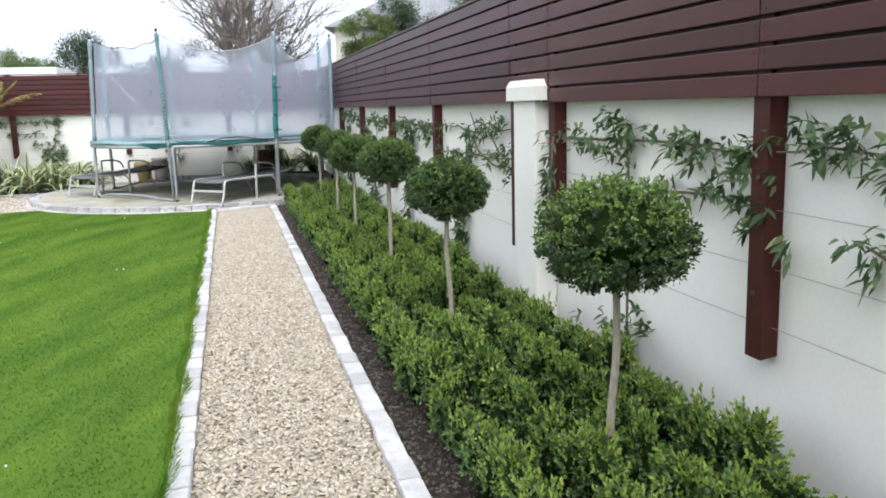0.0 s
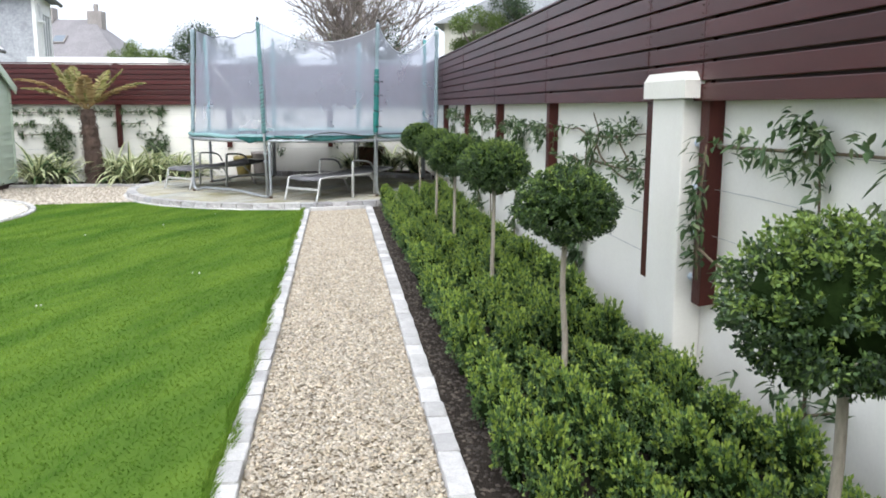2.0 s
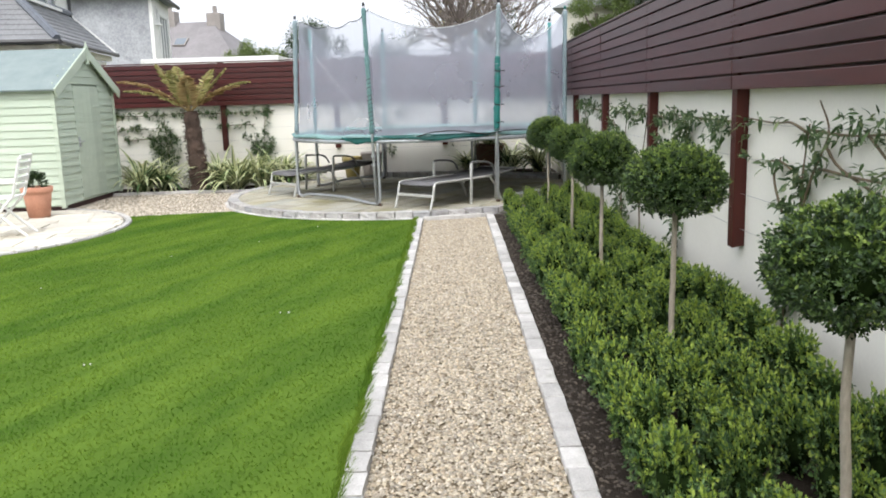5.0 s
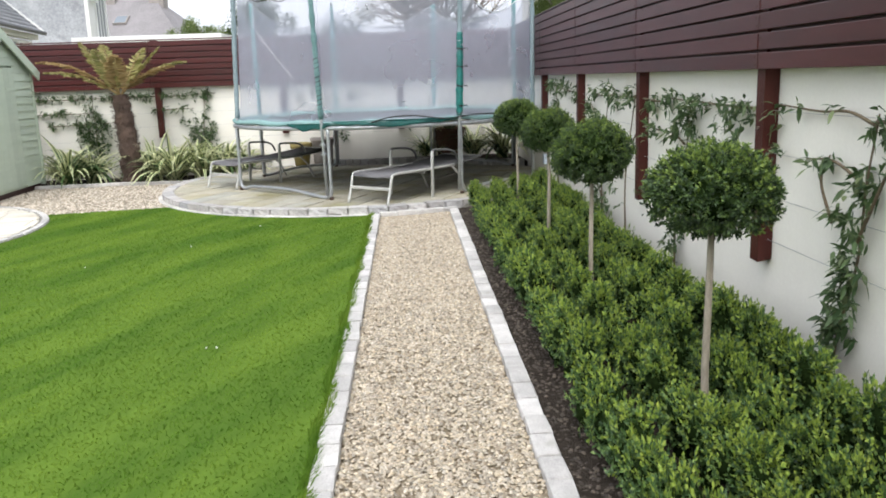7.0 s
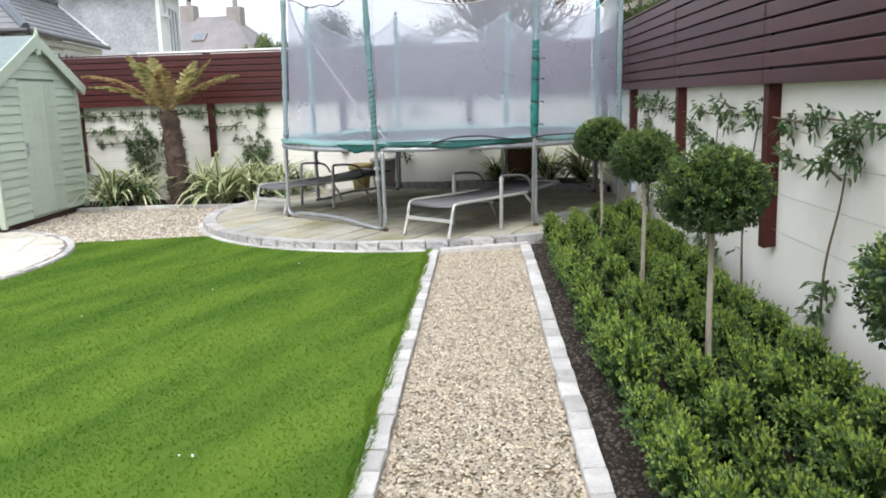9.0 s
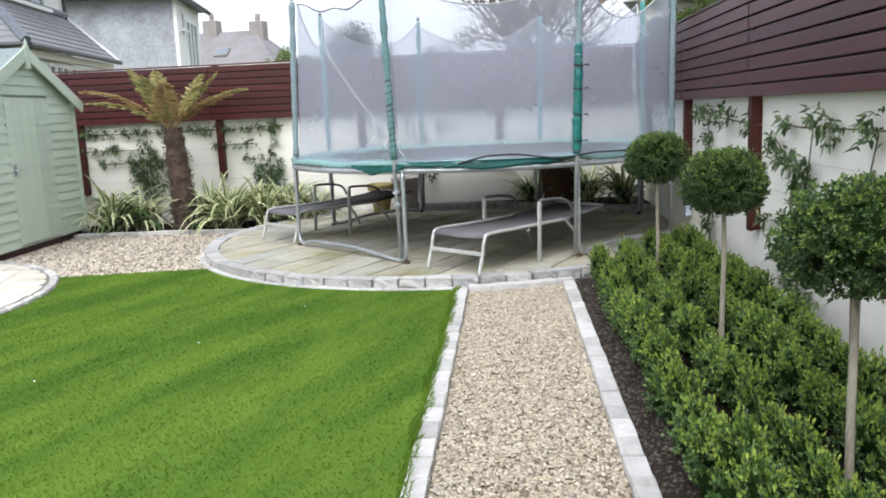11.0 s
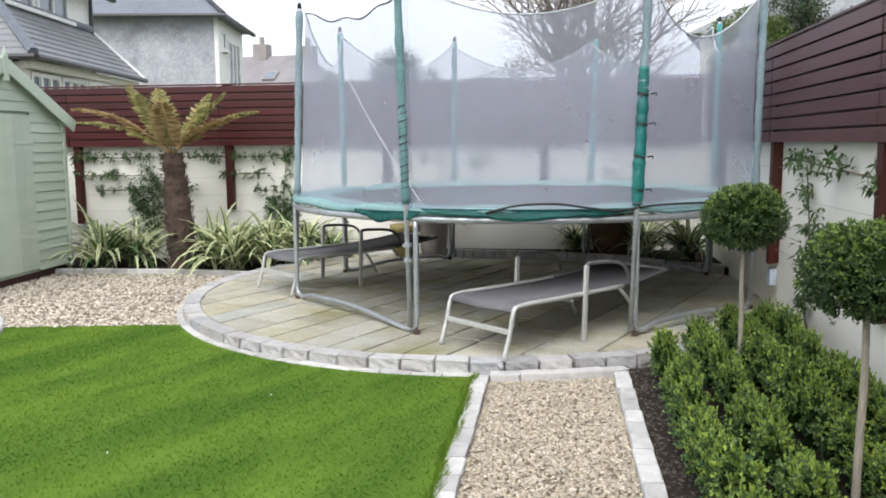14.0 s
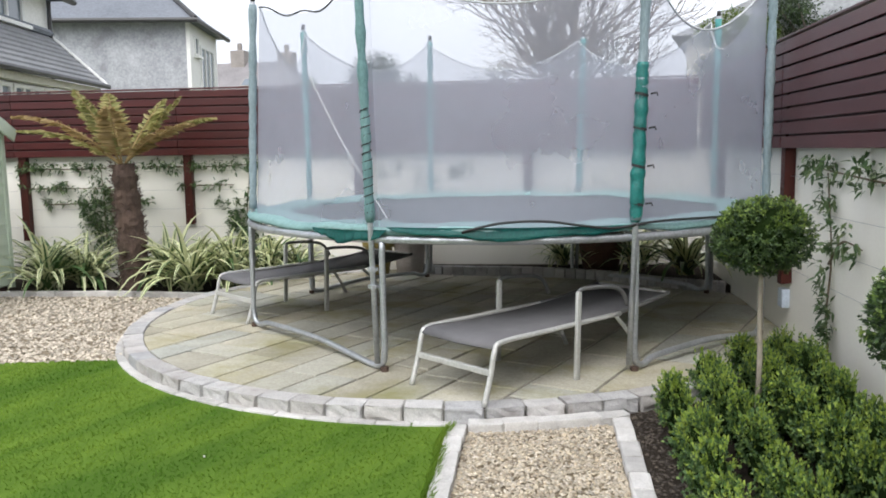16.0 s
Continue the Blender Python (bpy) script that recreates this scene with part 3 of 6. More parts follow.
tuft.matrix_basis = pose(3, -6, 0)
tagged(tuft, "uncut grass along the setts", kind="stuff")
# a few white daisies and weeds
rngd = random.Random(4)
bm = bmesh.new()
for _ in range(14):
    x, y = rngd.uniform(-3.4, -0.3), rngd.uniform(3, 12.8)
    for k in range(rngd.randint(1, 4)):
        bmesh.ops.create_uvsphere(bm, u_segments=6, v_segments=4, radius=0.006, matrix=pose(x + rngd.uniform(-.04, .04), y + rngd.uniform(-.04, .04), 0.048))
daisies = part("daisies", bm, M_WHITE, lawn)
daisies.matrix_basis = pose(3, -6, 0)
tagged(daisies, "tiny white daisies scattered in the grass", kind="stuff")

# ---------- gravel path with granite edging ----------
path = base("gravel_path", 0.495, 6, 0, 0, "straight cream gravel path between granite setts", "path", kind="structure")
part("gravel_bed", boxes((-0.40, 0.40, -9.0, 7.20, -0.2, -0.015)), M_GRAVEL_BED, path)
rng = np.random.default_rng(21)
n = 62000
gx = rng.uniform(-0.395, 0.395, n)
gy = np.concatenate([rng.uniform(-5.2, 1.0, int(n * 0.5)), rng.uniform(1.0, 7.14, n - int(n * 0.5))])
gravel = new("gravel", pebbles("gravel", np.stack([gx, gy], 1), -0.008, 0.0122, M_GRAVEL))
gravel.parent = path
tagged(gravel, "loose cream and buff gravel stones", kind="stuff")


def sett_mesh(seed, lx, ly, h, mat=None, rough=0.0):
    """A split granite sett, uneven, with worn edges."""
    bm = bmesh.new()
    r = random.Random(seed)
    box(bm, -lx / 2, lx / 2, -ly / 2, ly / 2, -h, 0, bevel=0.009)
    if rough:
        face = [f for f in bm.faces if f.normal.x > 0.9]
        bmesh.ops.subdivide_edges(bm, edges=list({e for f in face for e in f.edges}), cuts=4, use_grid_fill=True)
        for v in bm.verts:
            if v.co.x > lx / 2 - 0.002 and v.co.z < -0.015:
                v.co.x += (noise.noise(v.co * 22 + Vector((seed, 0, 0))) + r.uniform(-0.35, 0.35)) * rough
    for v in bm.verts:
        v.co += Vector((r.uniform(-1, 1) * 0.004, r.uniform(-1, 1) * 0.004, r.uniform(-1, 1) * 0.003))
    return mesh_of("sett", bm, mat or M_GRANITE)


edging = base("path_edging", 0.495, 6, 0, 0, "pale grey granite setts edging the gravel path", "kerb", kind="structure")
part("mortar", boxes((-0.488, -0.402, -9, 7.10, -0.2, 0.004), (0.402, 0.488, -9, 7.32, -0.2, 0.004)), M_MORTAR, edging)
SETT = [sett_mesh(s, 0.098, 0.192, 0.12) for s in range(6)]
r = random.Random(8)
for sx in (-0.446, 0.446):
    for k in range(76):
        y = -7.62 + k * 0.199
        if y > (7.06 if sx < 0 else 7.26):
            continue
        piece("sett", r.choice(SETT), edging, pose(sx + r.uniform(-.003, .003), y + r.uniform(-.003, .003), 0.028 + r.uniform(-.003, .004), r.uniform(-0.8, 0.8), r.uniform(-1.0, 1.0), r.uniform(-1, 1) + r.choice((0, 180))))
for k in range(5):       # the end row follows the round kerb
    a = math.atan2(-2.8, 0.40 + 0.19 * k)
    piece("sett", r.choice(SETT), edging, pose(CX - 0.495 + (CR + 0.055) * math.cos(a), CY - 6 + (CR + 0.055) * math.sin(a), 0.040 + r.uniform(-.003, .003), 0, 0, math.degrees(a) + r.uniform(-1, 1)))

# bark and crumbs on the soil strip beside the edging
rng = np.random.default_rng(5)
n = 5200
chips = new("bark_chips", pebbles("bark_chips", np.stack([rng.uniform(1.0, 1.28, n), rng.uniform(0.5, 13.4, n)], 1), 0.0, 0.013, M_BARK_CHIP, 9))
tagged(chips, "dark bark crumbs lying on the soil strip", "bark mulch", kind="stuff")

# ---------- round patio ----------
def clip_circle(poly, cx, cy, rad, k=56):
    """A convex outline cut to a circle."""
    for i in range(k):
        a = 2 * math.pi * i / k
        nx, ny = math.cos(a), math.sin(a)
        lim = rad
        out = []
        for j in range(len(poly)):
            p, q = poly[j], poly[(j + 1) % len(poly)]
            dp = (p[0] - cx) * nx + (p[1] - cy) * ny - lim
            dq = (q[0] - cx) * nx + (q[1] - cy) * ny - lim
            if dp <= 0:
                out.append(p)
            if (dp < 0 < dq) or (dq < 0 < dp):
                t = dp / (dp - dq)
                out.append((p[0] + (q[0] - p[0]) * t, p[1] + (q[1] - p[1]) * t))
        poly = out
        if len(poly) < 3:
            return []
    return poly


def clip_half(poly, nx, ny, lim):
    out = []
    for j in range(len(poly)):
        p, q = poly[j], poly[(j + 1) % len(poly)]
        dp, dq = p[0] * nx + p[1] * ny - lim, q[0] * nx + q[1] * ny - lim
        if dp <= 0:
            out.append(p)
        if (dp < 0 < dq) or (dq < 0 < dp):
            t = dp / (dp - dq)
            out.append((p[0] + (q[0] - p[0]) * t, p[1] + (q[1] - p[1]) * t))
    return out


def area(poly):
    return 0.5 * sum(p[0] * q[1] - q[0] * p[1] for p, q in zip(poly, poly[1:] + poly[:1]))


def flags(parent, cx, cy, rad, rz, z, mat, limits, seed, ox, oy):
    """Sandstone flags in courses of random lengths, cut to the round outline."""
    r = random.Random(seed)
    ca, sa = math.cos(radians(rz)), math.sin(radians(rz))
    v = -rad - 0.1
    while v < rad + 0.1:
        h = r.choice((0.28, 0.28, 0.42, 0.42))
        u = -rad - r.uniform(0.1, 0.8)
        while u < rad + 0.1:
            w = r.choice((0.28, 0.42, 0.56, 0.56, 0.85))
            g = 0.010
            poly = [(u + g, v + g), (u + w - g, v + g), (u + w - g, v + h - g), (u + g, v + h - g)]
            poly = [(cx + a * ca - b * sa, cy + a * sa + b * ca) for a, b in poly]
            poly = clip_circle(poly, cx, cy, rad)
            for nx, ny, lim in limits:
                if len(poly) >= 3:
                    poly = clip_half(poly, nx, ny, lim)
            if len(poly) >= 3 and area(poly) > 0.006:
                bm = bmesh.new()
                prism(bm, [(a - ox, b - oy) for a, b in poly], z - 0.04, z + r.uniform(-0.003, 0.003), 0.005)
                part("flagstone", bm, mat, parent)
            u += w
        v += h


patio = base("round_patio", CX, CY, 0, 0, "raised round patio of weathered green-stained sandstone flags", "patio", kind="structure")
bm = bmesh.new()
ring = [(CX + (CR - 0.03) * math.cos(a), CY + (CR - 0.03) * math.sin(a)) for a in np.linspace(0, 2 * math.pi, 97)[:-1]]
ring = clip_half(clip_half(clip_half(ring, 1, 0, WX - 0.005), 0, 1, WY - 0.005), 0.78, -0.62, -7.29)
prism(bm, [(x - CX, y - CY) for x, y in ring], -0.2, PZ - 0.012)
part("mortar_base", bm, M_MORTAR, patio)
CUT = (0.78, -0.62, -7.30)       # the hedge bed takes a slice off the circle
flags(patio, CX, CY, CR - 0.155, 66, PZ, M_FLAG, [(1, 0, WX - 0.01), (0, 1, WY - 0.01), CUT], 12, CX, CY)
KERB = [sett_mesh(s + 30, 0.145, 0.216, 0.15, M_KERB, rough=0.014) for s in range(6)]
r = random.Random(3)
for rad, step, meshes, zz in ((CR - 0.075, 0.222, KERB, PZ + 0.004),):
    cnt = int(2 * math.pi * rad / step)
    for k in range(cnt):
        a = 2 * math.pi * k / cnt
        x, y = rad * math.cos(a), rad * math.sin(a)
        if CX + x > WX - 0.13 or CY + y > WY - 0.13 or 0.78 * (CX + x) - 0.62 * (CY + y) > -7.36:
            continue
        piece("kerb_sett", r.choice(meshes), patio,
              pose(x, y, zz + r.uniform(-.004, .005), r.uniform(-1, 1), r.uniform(-1, 1), math.degrees(a) + r.uniform(-1, 1)))
# low strip of setts at the foot of the kerb, flush with the lawn
FOOT = [sett_mesh(s + 70, 0.07, 0.20, 0.08) for s in range(4)]
cnt = int(2 * math.pi * (CR + 0.025) / 0.206)
for k in range(cnt):
    a = 2 * math.pi * k / cnt
    x, y = (CR + 0.025) * math.cos(a), (CR + 0.025) * math.sin(a)
    if y > 1.2 or CX + x > -0.03:
        continue
    piece("foot_sett", r.choice(FOOT), patio, pose(x, y, 0.022 + r.uniform(-.003, .003), 0, 0, math.degrees(a) + r.uniform(-1, 1)))

# raised planting bed behind the trampoline, kerbed with stone
bed = base("raised_bed", 0, 17.9, PZ, 0, "low stone-kerbed planting bed against the back wall", "planting bed", kind="structure")
bm = bmesh.new()
line = smooth_line([(-1.1, 18.35, 0), (-0.7, 18.0, 0), (0.3, 17.88, 0), (1.2, 17.6, 0), (1.75, 17.15, 0), (2.3, 16.9, 0)], 8)
poly = [(p.x, p.y - 17.9) for p in line] + [(2.345, 16.9 - 17.9), (2.345, 0.47), (-1.1, 0.47)]
prism(bm, poly, -0.1, 0.06)
part("soil", bm, M_SOIL, bed)
for i in range(len(line) - 1):
    p, q = line[i], line[i + 1]
    seg = (q - p).length
    bm = bmesh.new()
    box(bm, -seg / 2 + 0.004, seg / 2 - 0.004, -0.05, 0.05, -0.05, 0.10, bevel=0.01)
    st = part("kerb_stone", bm, M_KERB, bed)
    mid = (p + q) / 2
    st.matrix_basis = pose(mid.x, mid.y - 17.9, 0, 0, 0, math.degrees(math.atan2(q.y - p.y, q.x - p.x)))

# ---------- small gravel area and paved circle by the shed ----------
g2 = base("gravel_area", -4.2, 15.5, 0, 0, "patch of buff gravel between lawn, patio and shed", "gravel", kind="structure")
bm = bmesh.new()
prism(bm, [(-1.6, -2.3), (2.5, -2.3), (2.5, 1.45), (-1.6, 1.45)], -0.2, 0.004)
part("gravel_bed", bm, M_GRAVEL_BED, g2)
rng = np.random.default_rng(31)
n = 16000
gx, gy = rng.uniform(-5.75, -1.8, n), rng.uniform(13.3, 17.0, n)
keep = (((gx - CX) ** 2 + (gy - CY) ** 2) > (CR + 0.02) ** 2) & (gy > 14.2 + 0.10 * (gx + 3.2) + 0.05 * np.sin(gx * 2) - 0.02) & (((gx - SLX) ** 2 + (gy - SLY) ** 2) > (SLR - 0.02) ** 2) \
    & (gy < 16.86 - 0.06 * (gx + 4.2) ** 2)
stones = new("gravel", pebbles("gravel_far", np.stack([gx[keep] + 4.2, gy[keep] - 15.5], 1), 0.010, 0.019, M_GRAVEL_B, 6))
stones.parent = g2
tagged(stones, "loose buff gravel stones", kind="stuff")
r = random.Random(13)
for k in range(18):
    x = -5.6 + k * 0.2
    y = 16.93 - 0.06 * (x + 4.2) ** 2
    if in_patio(x, y, CR + 0.05):
        continue
    piece("edging_sett", r.choice(FOOT), g2, pose(x + 4.2, y - 15.5, 0.06, 0, 0, 90 - math.degrees(math.atan(0.12 * (x + 4.2))) + r.uniform(-2, 2)))

slab = base("paved_circle", SLX, SLY, 0, 0, "pale sandstone paving with a rounded edge beside the shed", "paving", kind="structure")
bm = bmesh.new()
prism(bm, [(SLR * math.cos(a), SLR * math.sin(a)) for a in np.linspace(0, 2 * math.pi, 65)[:-1]], -0.2, 0.016)
box(bm, -5.1, 0.0, -2.1, 2.0, -0.2, 0.0155)
part("mortar_base", bm, M_MORTAR, slab)
flags(slab, SLX, SLY, SLR - 0.11, 10, 0.035, M_FLAG_PALE, [], 7, SLX, SLY)
cnt = 62
for k in range(cnt):
    a = 2 * math.pi * k / cnt
    piece("edging_sett", r.choice(FOOT), slab, pose((SLR - 0.045) * math.cos(a), (SLR - 0.045) * math.sin(a), 0.038, 0, 0, math.degrees(a)))

# ---------- trampoline ----------
TX, TY, TR = 0.17, 15.85, 2.14
RIM = 1.00
ANG = [199.5, 251.5, 295.5, 337, 386, 431.5, 476, 517]   # poles round the frame


def ring_at(a, rad, z):
    return (rad * math.cos(radians(a)), rad * math.sin(radians(a)), z)


tramp = base("trampoline", TX, TY, PZ, 0, "large round trampoline with grey safety net and teal padding", "trampoline")
H = RIM - PZ
bm = bmesh.new()
tube(bm, [ring_at(a, TR, H - 0.045) for a in range(0, 361, 6)], 0.027, 8, cap=False)
part("frame_ring", bm, M_STEEL, tramp, "galvanised steel tube ring", True)
bm = bmesh.new()
bmesh.ops.create_circle(bm, cap_ends=True, segments=64, radius=TR - 0.33)
for v in bm.verts:
    v.co.z = H + 0.005
ex = bmesh.ops.extrude_face_region(bm, geom=bm.faces[:])
for g in ex["geom"]:
    if isinstance(g, bmesh.types.BMVert):
        g.co.z -= 0.012
part("jumping_mat", bm, M_MAT, tramp, "black woven jumping mat")
# padding ring, lumpy and a little loose
bm = bmesh.new()
rp = random.Random(2)
prof = [(-0.36, 0.0), (-0.33, 0.035), (-0.15, 0.045), (-0.02, 0.036), (0.022, 0.012), (0.012, -0.012), (-0.02, -0.014), (-0.33, -0.012)]
rings = []
for k in range(96):
    a = k * 3.75
    j = rp.uniform(-0.008, 0.008) + 0.01 * math.sin(k * 0.9)
    rings.append([bm.verts.new(ring_at(a, TR + du + j * 0.6, H + dz + j)) for du, dz in prof])
for i in range(96):
    A, B = rings[i], rings[(i + 1) % 96]
    for k in range(len(prof)):
        bm.faces.new((A[k], B[k], B[(k + 1) % len(prof)], A[(k + 1) % len(prof)]))
part("padding", bm, M_PAD, tramp, "faded grey-green padding ring", True)


def flap(a0, a1, drop, mat, name, seed, lift=0.0):
    bm = bmesh.new()
    rr = random.Random(seed)
    cols = []
    n = 26
    for i in range(n + 1):
        a = a0 + (a1 - a0) * i / n
        s = max(0.0, math.sin(math.pi * i / n)) ** 0.6
        d = drop * s * (0.85 + 0.15 * math.sin(i * 0.55 + seed) + rr.uniform(-0.03, 0.03))
        w = 0.012 * math.sin(i * 2.1)
        cols.append([bm.verts.new(ring_at(a, TR + 0.02 + w * q + 0.02 * q, H + 0.035 + lift - d * q)) for q in (0, 0.35, 0.7, 1.0)])
    for A, B in zip(cols, cols[1:]):
        for k in range(3):
            bm.faces.new((A[k], A[k + 1], B[k + 1], B[k]))
    bmesh.ops.solidify(bm, geom=bm.faces[:], thickness=0.004)
    part(name, bm, mat, tramp, "torn bright teal vinyl skirt hanging loose", True)


flap(253, 294, 0.085, M_TEAL, "skirt", 1)
flap(237, 253, 0.10, M_TEAL, "skirt", 2, -0.02)
# black hem cord running along the front edge in waves
bm = bmesh.new()
tube(bm, smooth_line([ring_at(266, TR + 0.03, H + 0.01), ring_at(272, TR + 0.05, H + 0.065), ring_at(279, TR + 0.05, H + 0.075), ring_at(285, TR + 0.05, H + 0.045), ring_at(291, TR + 0.04, H + 0.02), ring_at(300, TR + 0.03, H + 0.05), ring_at(318, TR + 0.03, H + 0.04)], 6), 0.009, 6)
part("hem_cord", bm, M_STRAP, tramp, "black elastic hem cord", True)
bm = bmesh.new()
for a in range(0, 360, 5):
    tube(bm, [ring_at(a, TR - 0.33, H), ring_at(a, TR - 0.03, H - 0.02)], 0.008, 5)
tagged(part("springs", bm, M_STEEL, tramp), kind="stuff")

# W-shaped legs: two uprights joined by a cranked bar on the ground
for i in (0, 2, 4, 6):
    a0, a1 = ANG[i], ANG[i + 1]
    P, Q = Vector(ring_at(a0, TR, 0)), Vector(ring_at(a1, TR, 0))
    d = (Q - P)
    bm = bmesh.new()
    tube(bm, smooth_line([P + Vector((0, 0, H - 0.04)), P + Vector((0, 0, 0.4)), P + Vector((0, 0, 0.10)), P + d * 0.05 + Vector((0, 0, 0.03)), P + d * 0.15 + Vector((0, 0, 0.065)),
                          P + d * 0.5 + Vector((0, 0, 0.075)), P + d * 0.68 + Vector((0, 0, 0.06)), P + d * 0.90 + Vector((0, 0, 0.022)), P + d * 0.97 + Vector((0, 0, 0.03)), Q + Vector((0, 0, 0.10)), Q + Vector((0, 0, 0.4)),
                          Q + Vector((0, 0, H - 0.04))], 6), 0.021, 8)
    leg = part("leg", bm, M_STEEL, tramp, "bent galvanised steel leg frame", True)
    for E in (P, Q):
        bm = bmesh.new()
        tube(bm, [E + Vector((0, 0, -0.002)), E + Vector((0, 0, 0.03))], 0.026, 8)
        part("foot_cap", bm, M_RUST, leg, "rusty end cap")
# net poles with sleeves
TOP = 2.70 - PZ
LEAN = {0: (0.13, 0.0), 1: (-0.055, 0.0), 2: (0.075, 0.0), 5: (0.06, 0.0), 6: (0.04, 0.0)}      # poles that stand askew
for i, a in enumerate(ANG):
    lean = LEAN.get(i, (0.0, 0.0))
    b = Vector(ring_at(a - 1.25, TR + 0.012, 0.05))
    t = Vector(ring_at(a - 1.25, TR + 0.03, TOP)) + Vector((lean[0], lean[1], 0))
    bm = bmesh.new()
    tube(bm, [b, b.lerp(t, 0.35), t], 0.019, 8)
    pole = part("net_pole", bm, M_STEEL, tramp, "steel pole holding the net", True)
    rs = random.Random(i)
    mids = [b.lerp(t, 0.36 + 0.63 * k / 30) for k in range(31)]
    bm = bmesh.new()
    tube(bm, mids, [0.030 + rs.uniform(-0.005, 0.007) for _ in mids], 8)
    part("foam_sleeve", bm, M_SLEEVE_GREY if i in (0, 2, 3) else (M_SLEEVE if i == 1 else M_SLEEVE_BACK), pole, "faded fabric sleeve", True)
    bm = bmesh.new()
    tube(bm, [t, t + Vector((0, 0, 0.04)), t + Vector((0, 0, 0.05))], [0.020, 0.018, 0.008], 8)
    part("pole_cap", bm, M_STRAP if i != 3 else M_TEAL, pole, "plastic cap", True)
    if i == 1:      # black lacing wound round the sleeve
        bm = bmesh.new()
        tube(bm, [b.lerp(t, 0.37 + 0.27 * k / 90) + Vector((0.031 * math.cos(k * 0.9), 0.031 * math.sin(k * 0.9), 0)) for k in range(91)], 0.0042, 5)
        part("lacing", bm, M_STRAP, pole, "black lacing wound round the sleeve", True)
    if i == 2:
        lo, hi = 0.355, 0.735
        bm = bmesh.new()
        pts = [b.lerp(t, lo + (hi - lo) * k / 40) for k in range(41)]
        tube(bm, pts, [(0.040 - 0.008 * abs(k / 20 - 1) ** 6) + rs.uniform(-0.006, 0.005) for k in range(41)], 10)
        for v in bm.verts:
            v.co += Vector((1, 0.4, 0)) * 0.012 * noise.noise(v.co * 16)
        part("roll", bm, M_TEAL, pole, "rolled bright teal sleeve", True)
        for q in (0.40, 0.49, 0.58, 0.66):
            c = b.lerp(t, q)
            bm = bmesh.new()
            tube(bm, [c - Vector((0.002, 0, 0.008)), c + Vector((0.002, 0, 0.008))], 0.043, 10)
            tube(bm, [c + Vector((0.05, -0.03, 0)), c + Vector((0.085, -0.05, 0.006)), c + Vector((0.09, -0.04, -0.01))], 0.006, 5)
            part("strap", bm, M_STRAP, pole, "black tie strap")
    else:
        for q in (0.36, 0.44):
            c = b.lerp(t, q * 0.55)
            bm = bmesh.new()
            tube(bm, [c - Vector((0, 0, 0.012)), c + Vector((0, 0, 0.012))], 0.036, 8)
            part("clamp", bm, M_STEEL, pole)
# net panels sagging between the poles
for i in range(8):
    a0, a1 = ANG[i], ANG[(i + 1) % 8] + (360 if i == 7 else 0)
    P, Q = Vector(ring_at(a0, TR - 0.02, 0)), Vector(ring_at(a1, TR - 0.02, 0))
    la, lb = LEAN.get(i, (0.0, 0.0))[0], LEAN.get((i + 1) % 8, (0.0, 0.0))[0]
    nrm = Vector(ring_at((a0 + a1) / 2, 1, 0))
    bm = bmesh.new()
    cols, tops = [], []
    rr = random.Random(40 + i)
    sag = (0.14, 0.24, 0.36, 0.34, 0.32, 0.30, 0.32, 0.38)[i]
    for k in range(25):
        u = k / 24
        s = 4 * u * (1 - u)
        zt = TOP - 0.05 - sag * s
        col = []
        for m in range(13):
            w = m / 12
            bow = -0.10 * s * math.sin(math.pi * min(1, w * 1.05)) - 0.07 * s * w
            rip = 0.006 * math.sin(u * 40 + w * 3 + i) * (1 - s) + 0.008 * math.sin(w * 13 + i * 2) * s
            p = P.lerp(Q, u) + nrm * (0.17 * s * (1 - w) + bow + rip)
            z = H + 0.03 + (zt - H - 0.03) * w
            col.append(bm.verts.new((p.x + (la + (lb - la) * u) * z / TOP, p.y, z)))
        tops.append(col[-1].co.copy())
        cols.append(col)
    for A, B in zip(cols, cols[1:]):
        for m in range(12):
            bm.faces.new((A[m], B[m], B[m + 1], A[m + 1]))
    net = part("net_panel", bm, M_NET, tramp, "fine grey see-through safety netting", True)
    bm = bmesh.new()
    if i == 0:      # the opening hangs from a loose black cord
        tube(bm, [q + Vector((0, 0, 0.018 * math.sin(k * 0.85))) for k, q in enumerate(tops)], 0.0062, 6)
        part("hem", bm, M_STRAP, net, "loose black cord along the net opening", True)
    else:
        tube(bm, tops, 0.0065, 6)
        part("hem", bm, M_HEM, net, "grey hem of the net", True)
bm = bmesh.new()
P0, P1 = Vector(ring_at(ANG[7], TR - 0.05, TOP - 0.42)), Vector(ring_at(ANG[1], TR - 0.1, H + 0.06))
tube(bm, [P0.lerp(P1, k / 10) + Vector((0, 0, -0.05 * math.sin(math.pi * k / 10))) for k in range(11)], 0.004, 5)
part("zip_cord", bm, M_CORD, tramp, "pale cord of the net opening")


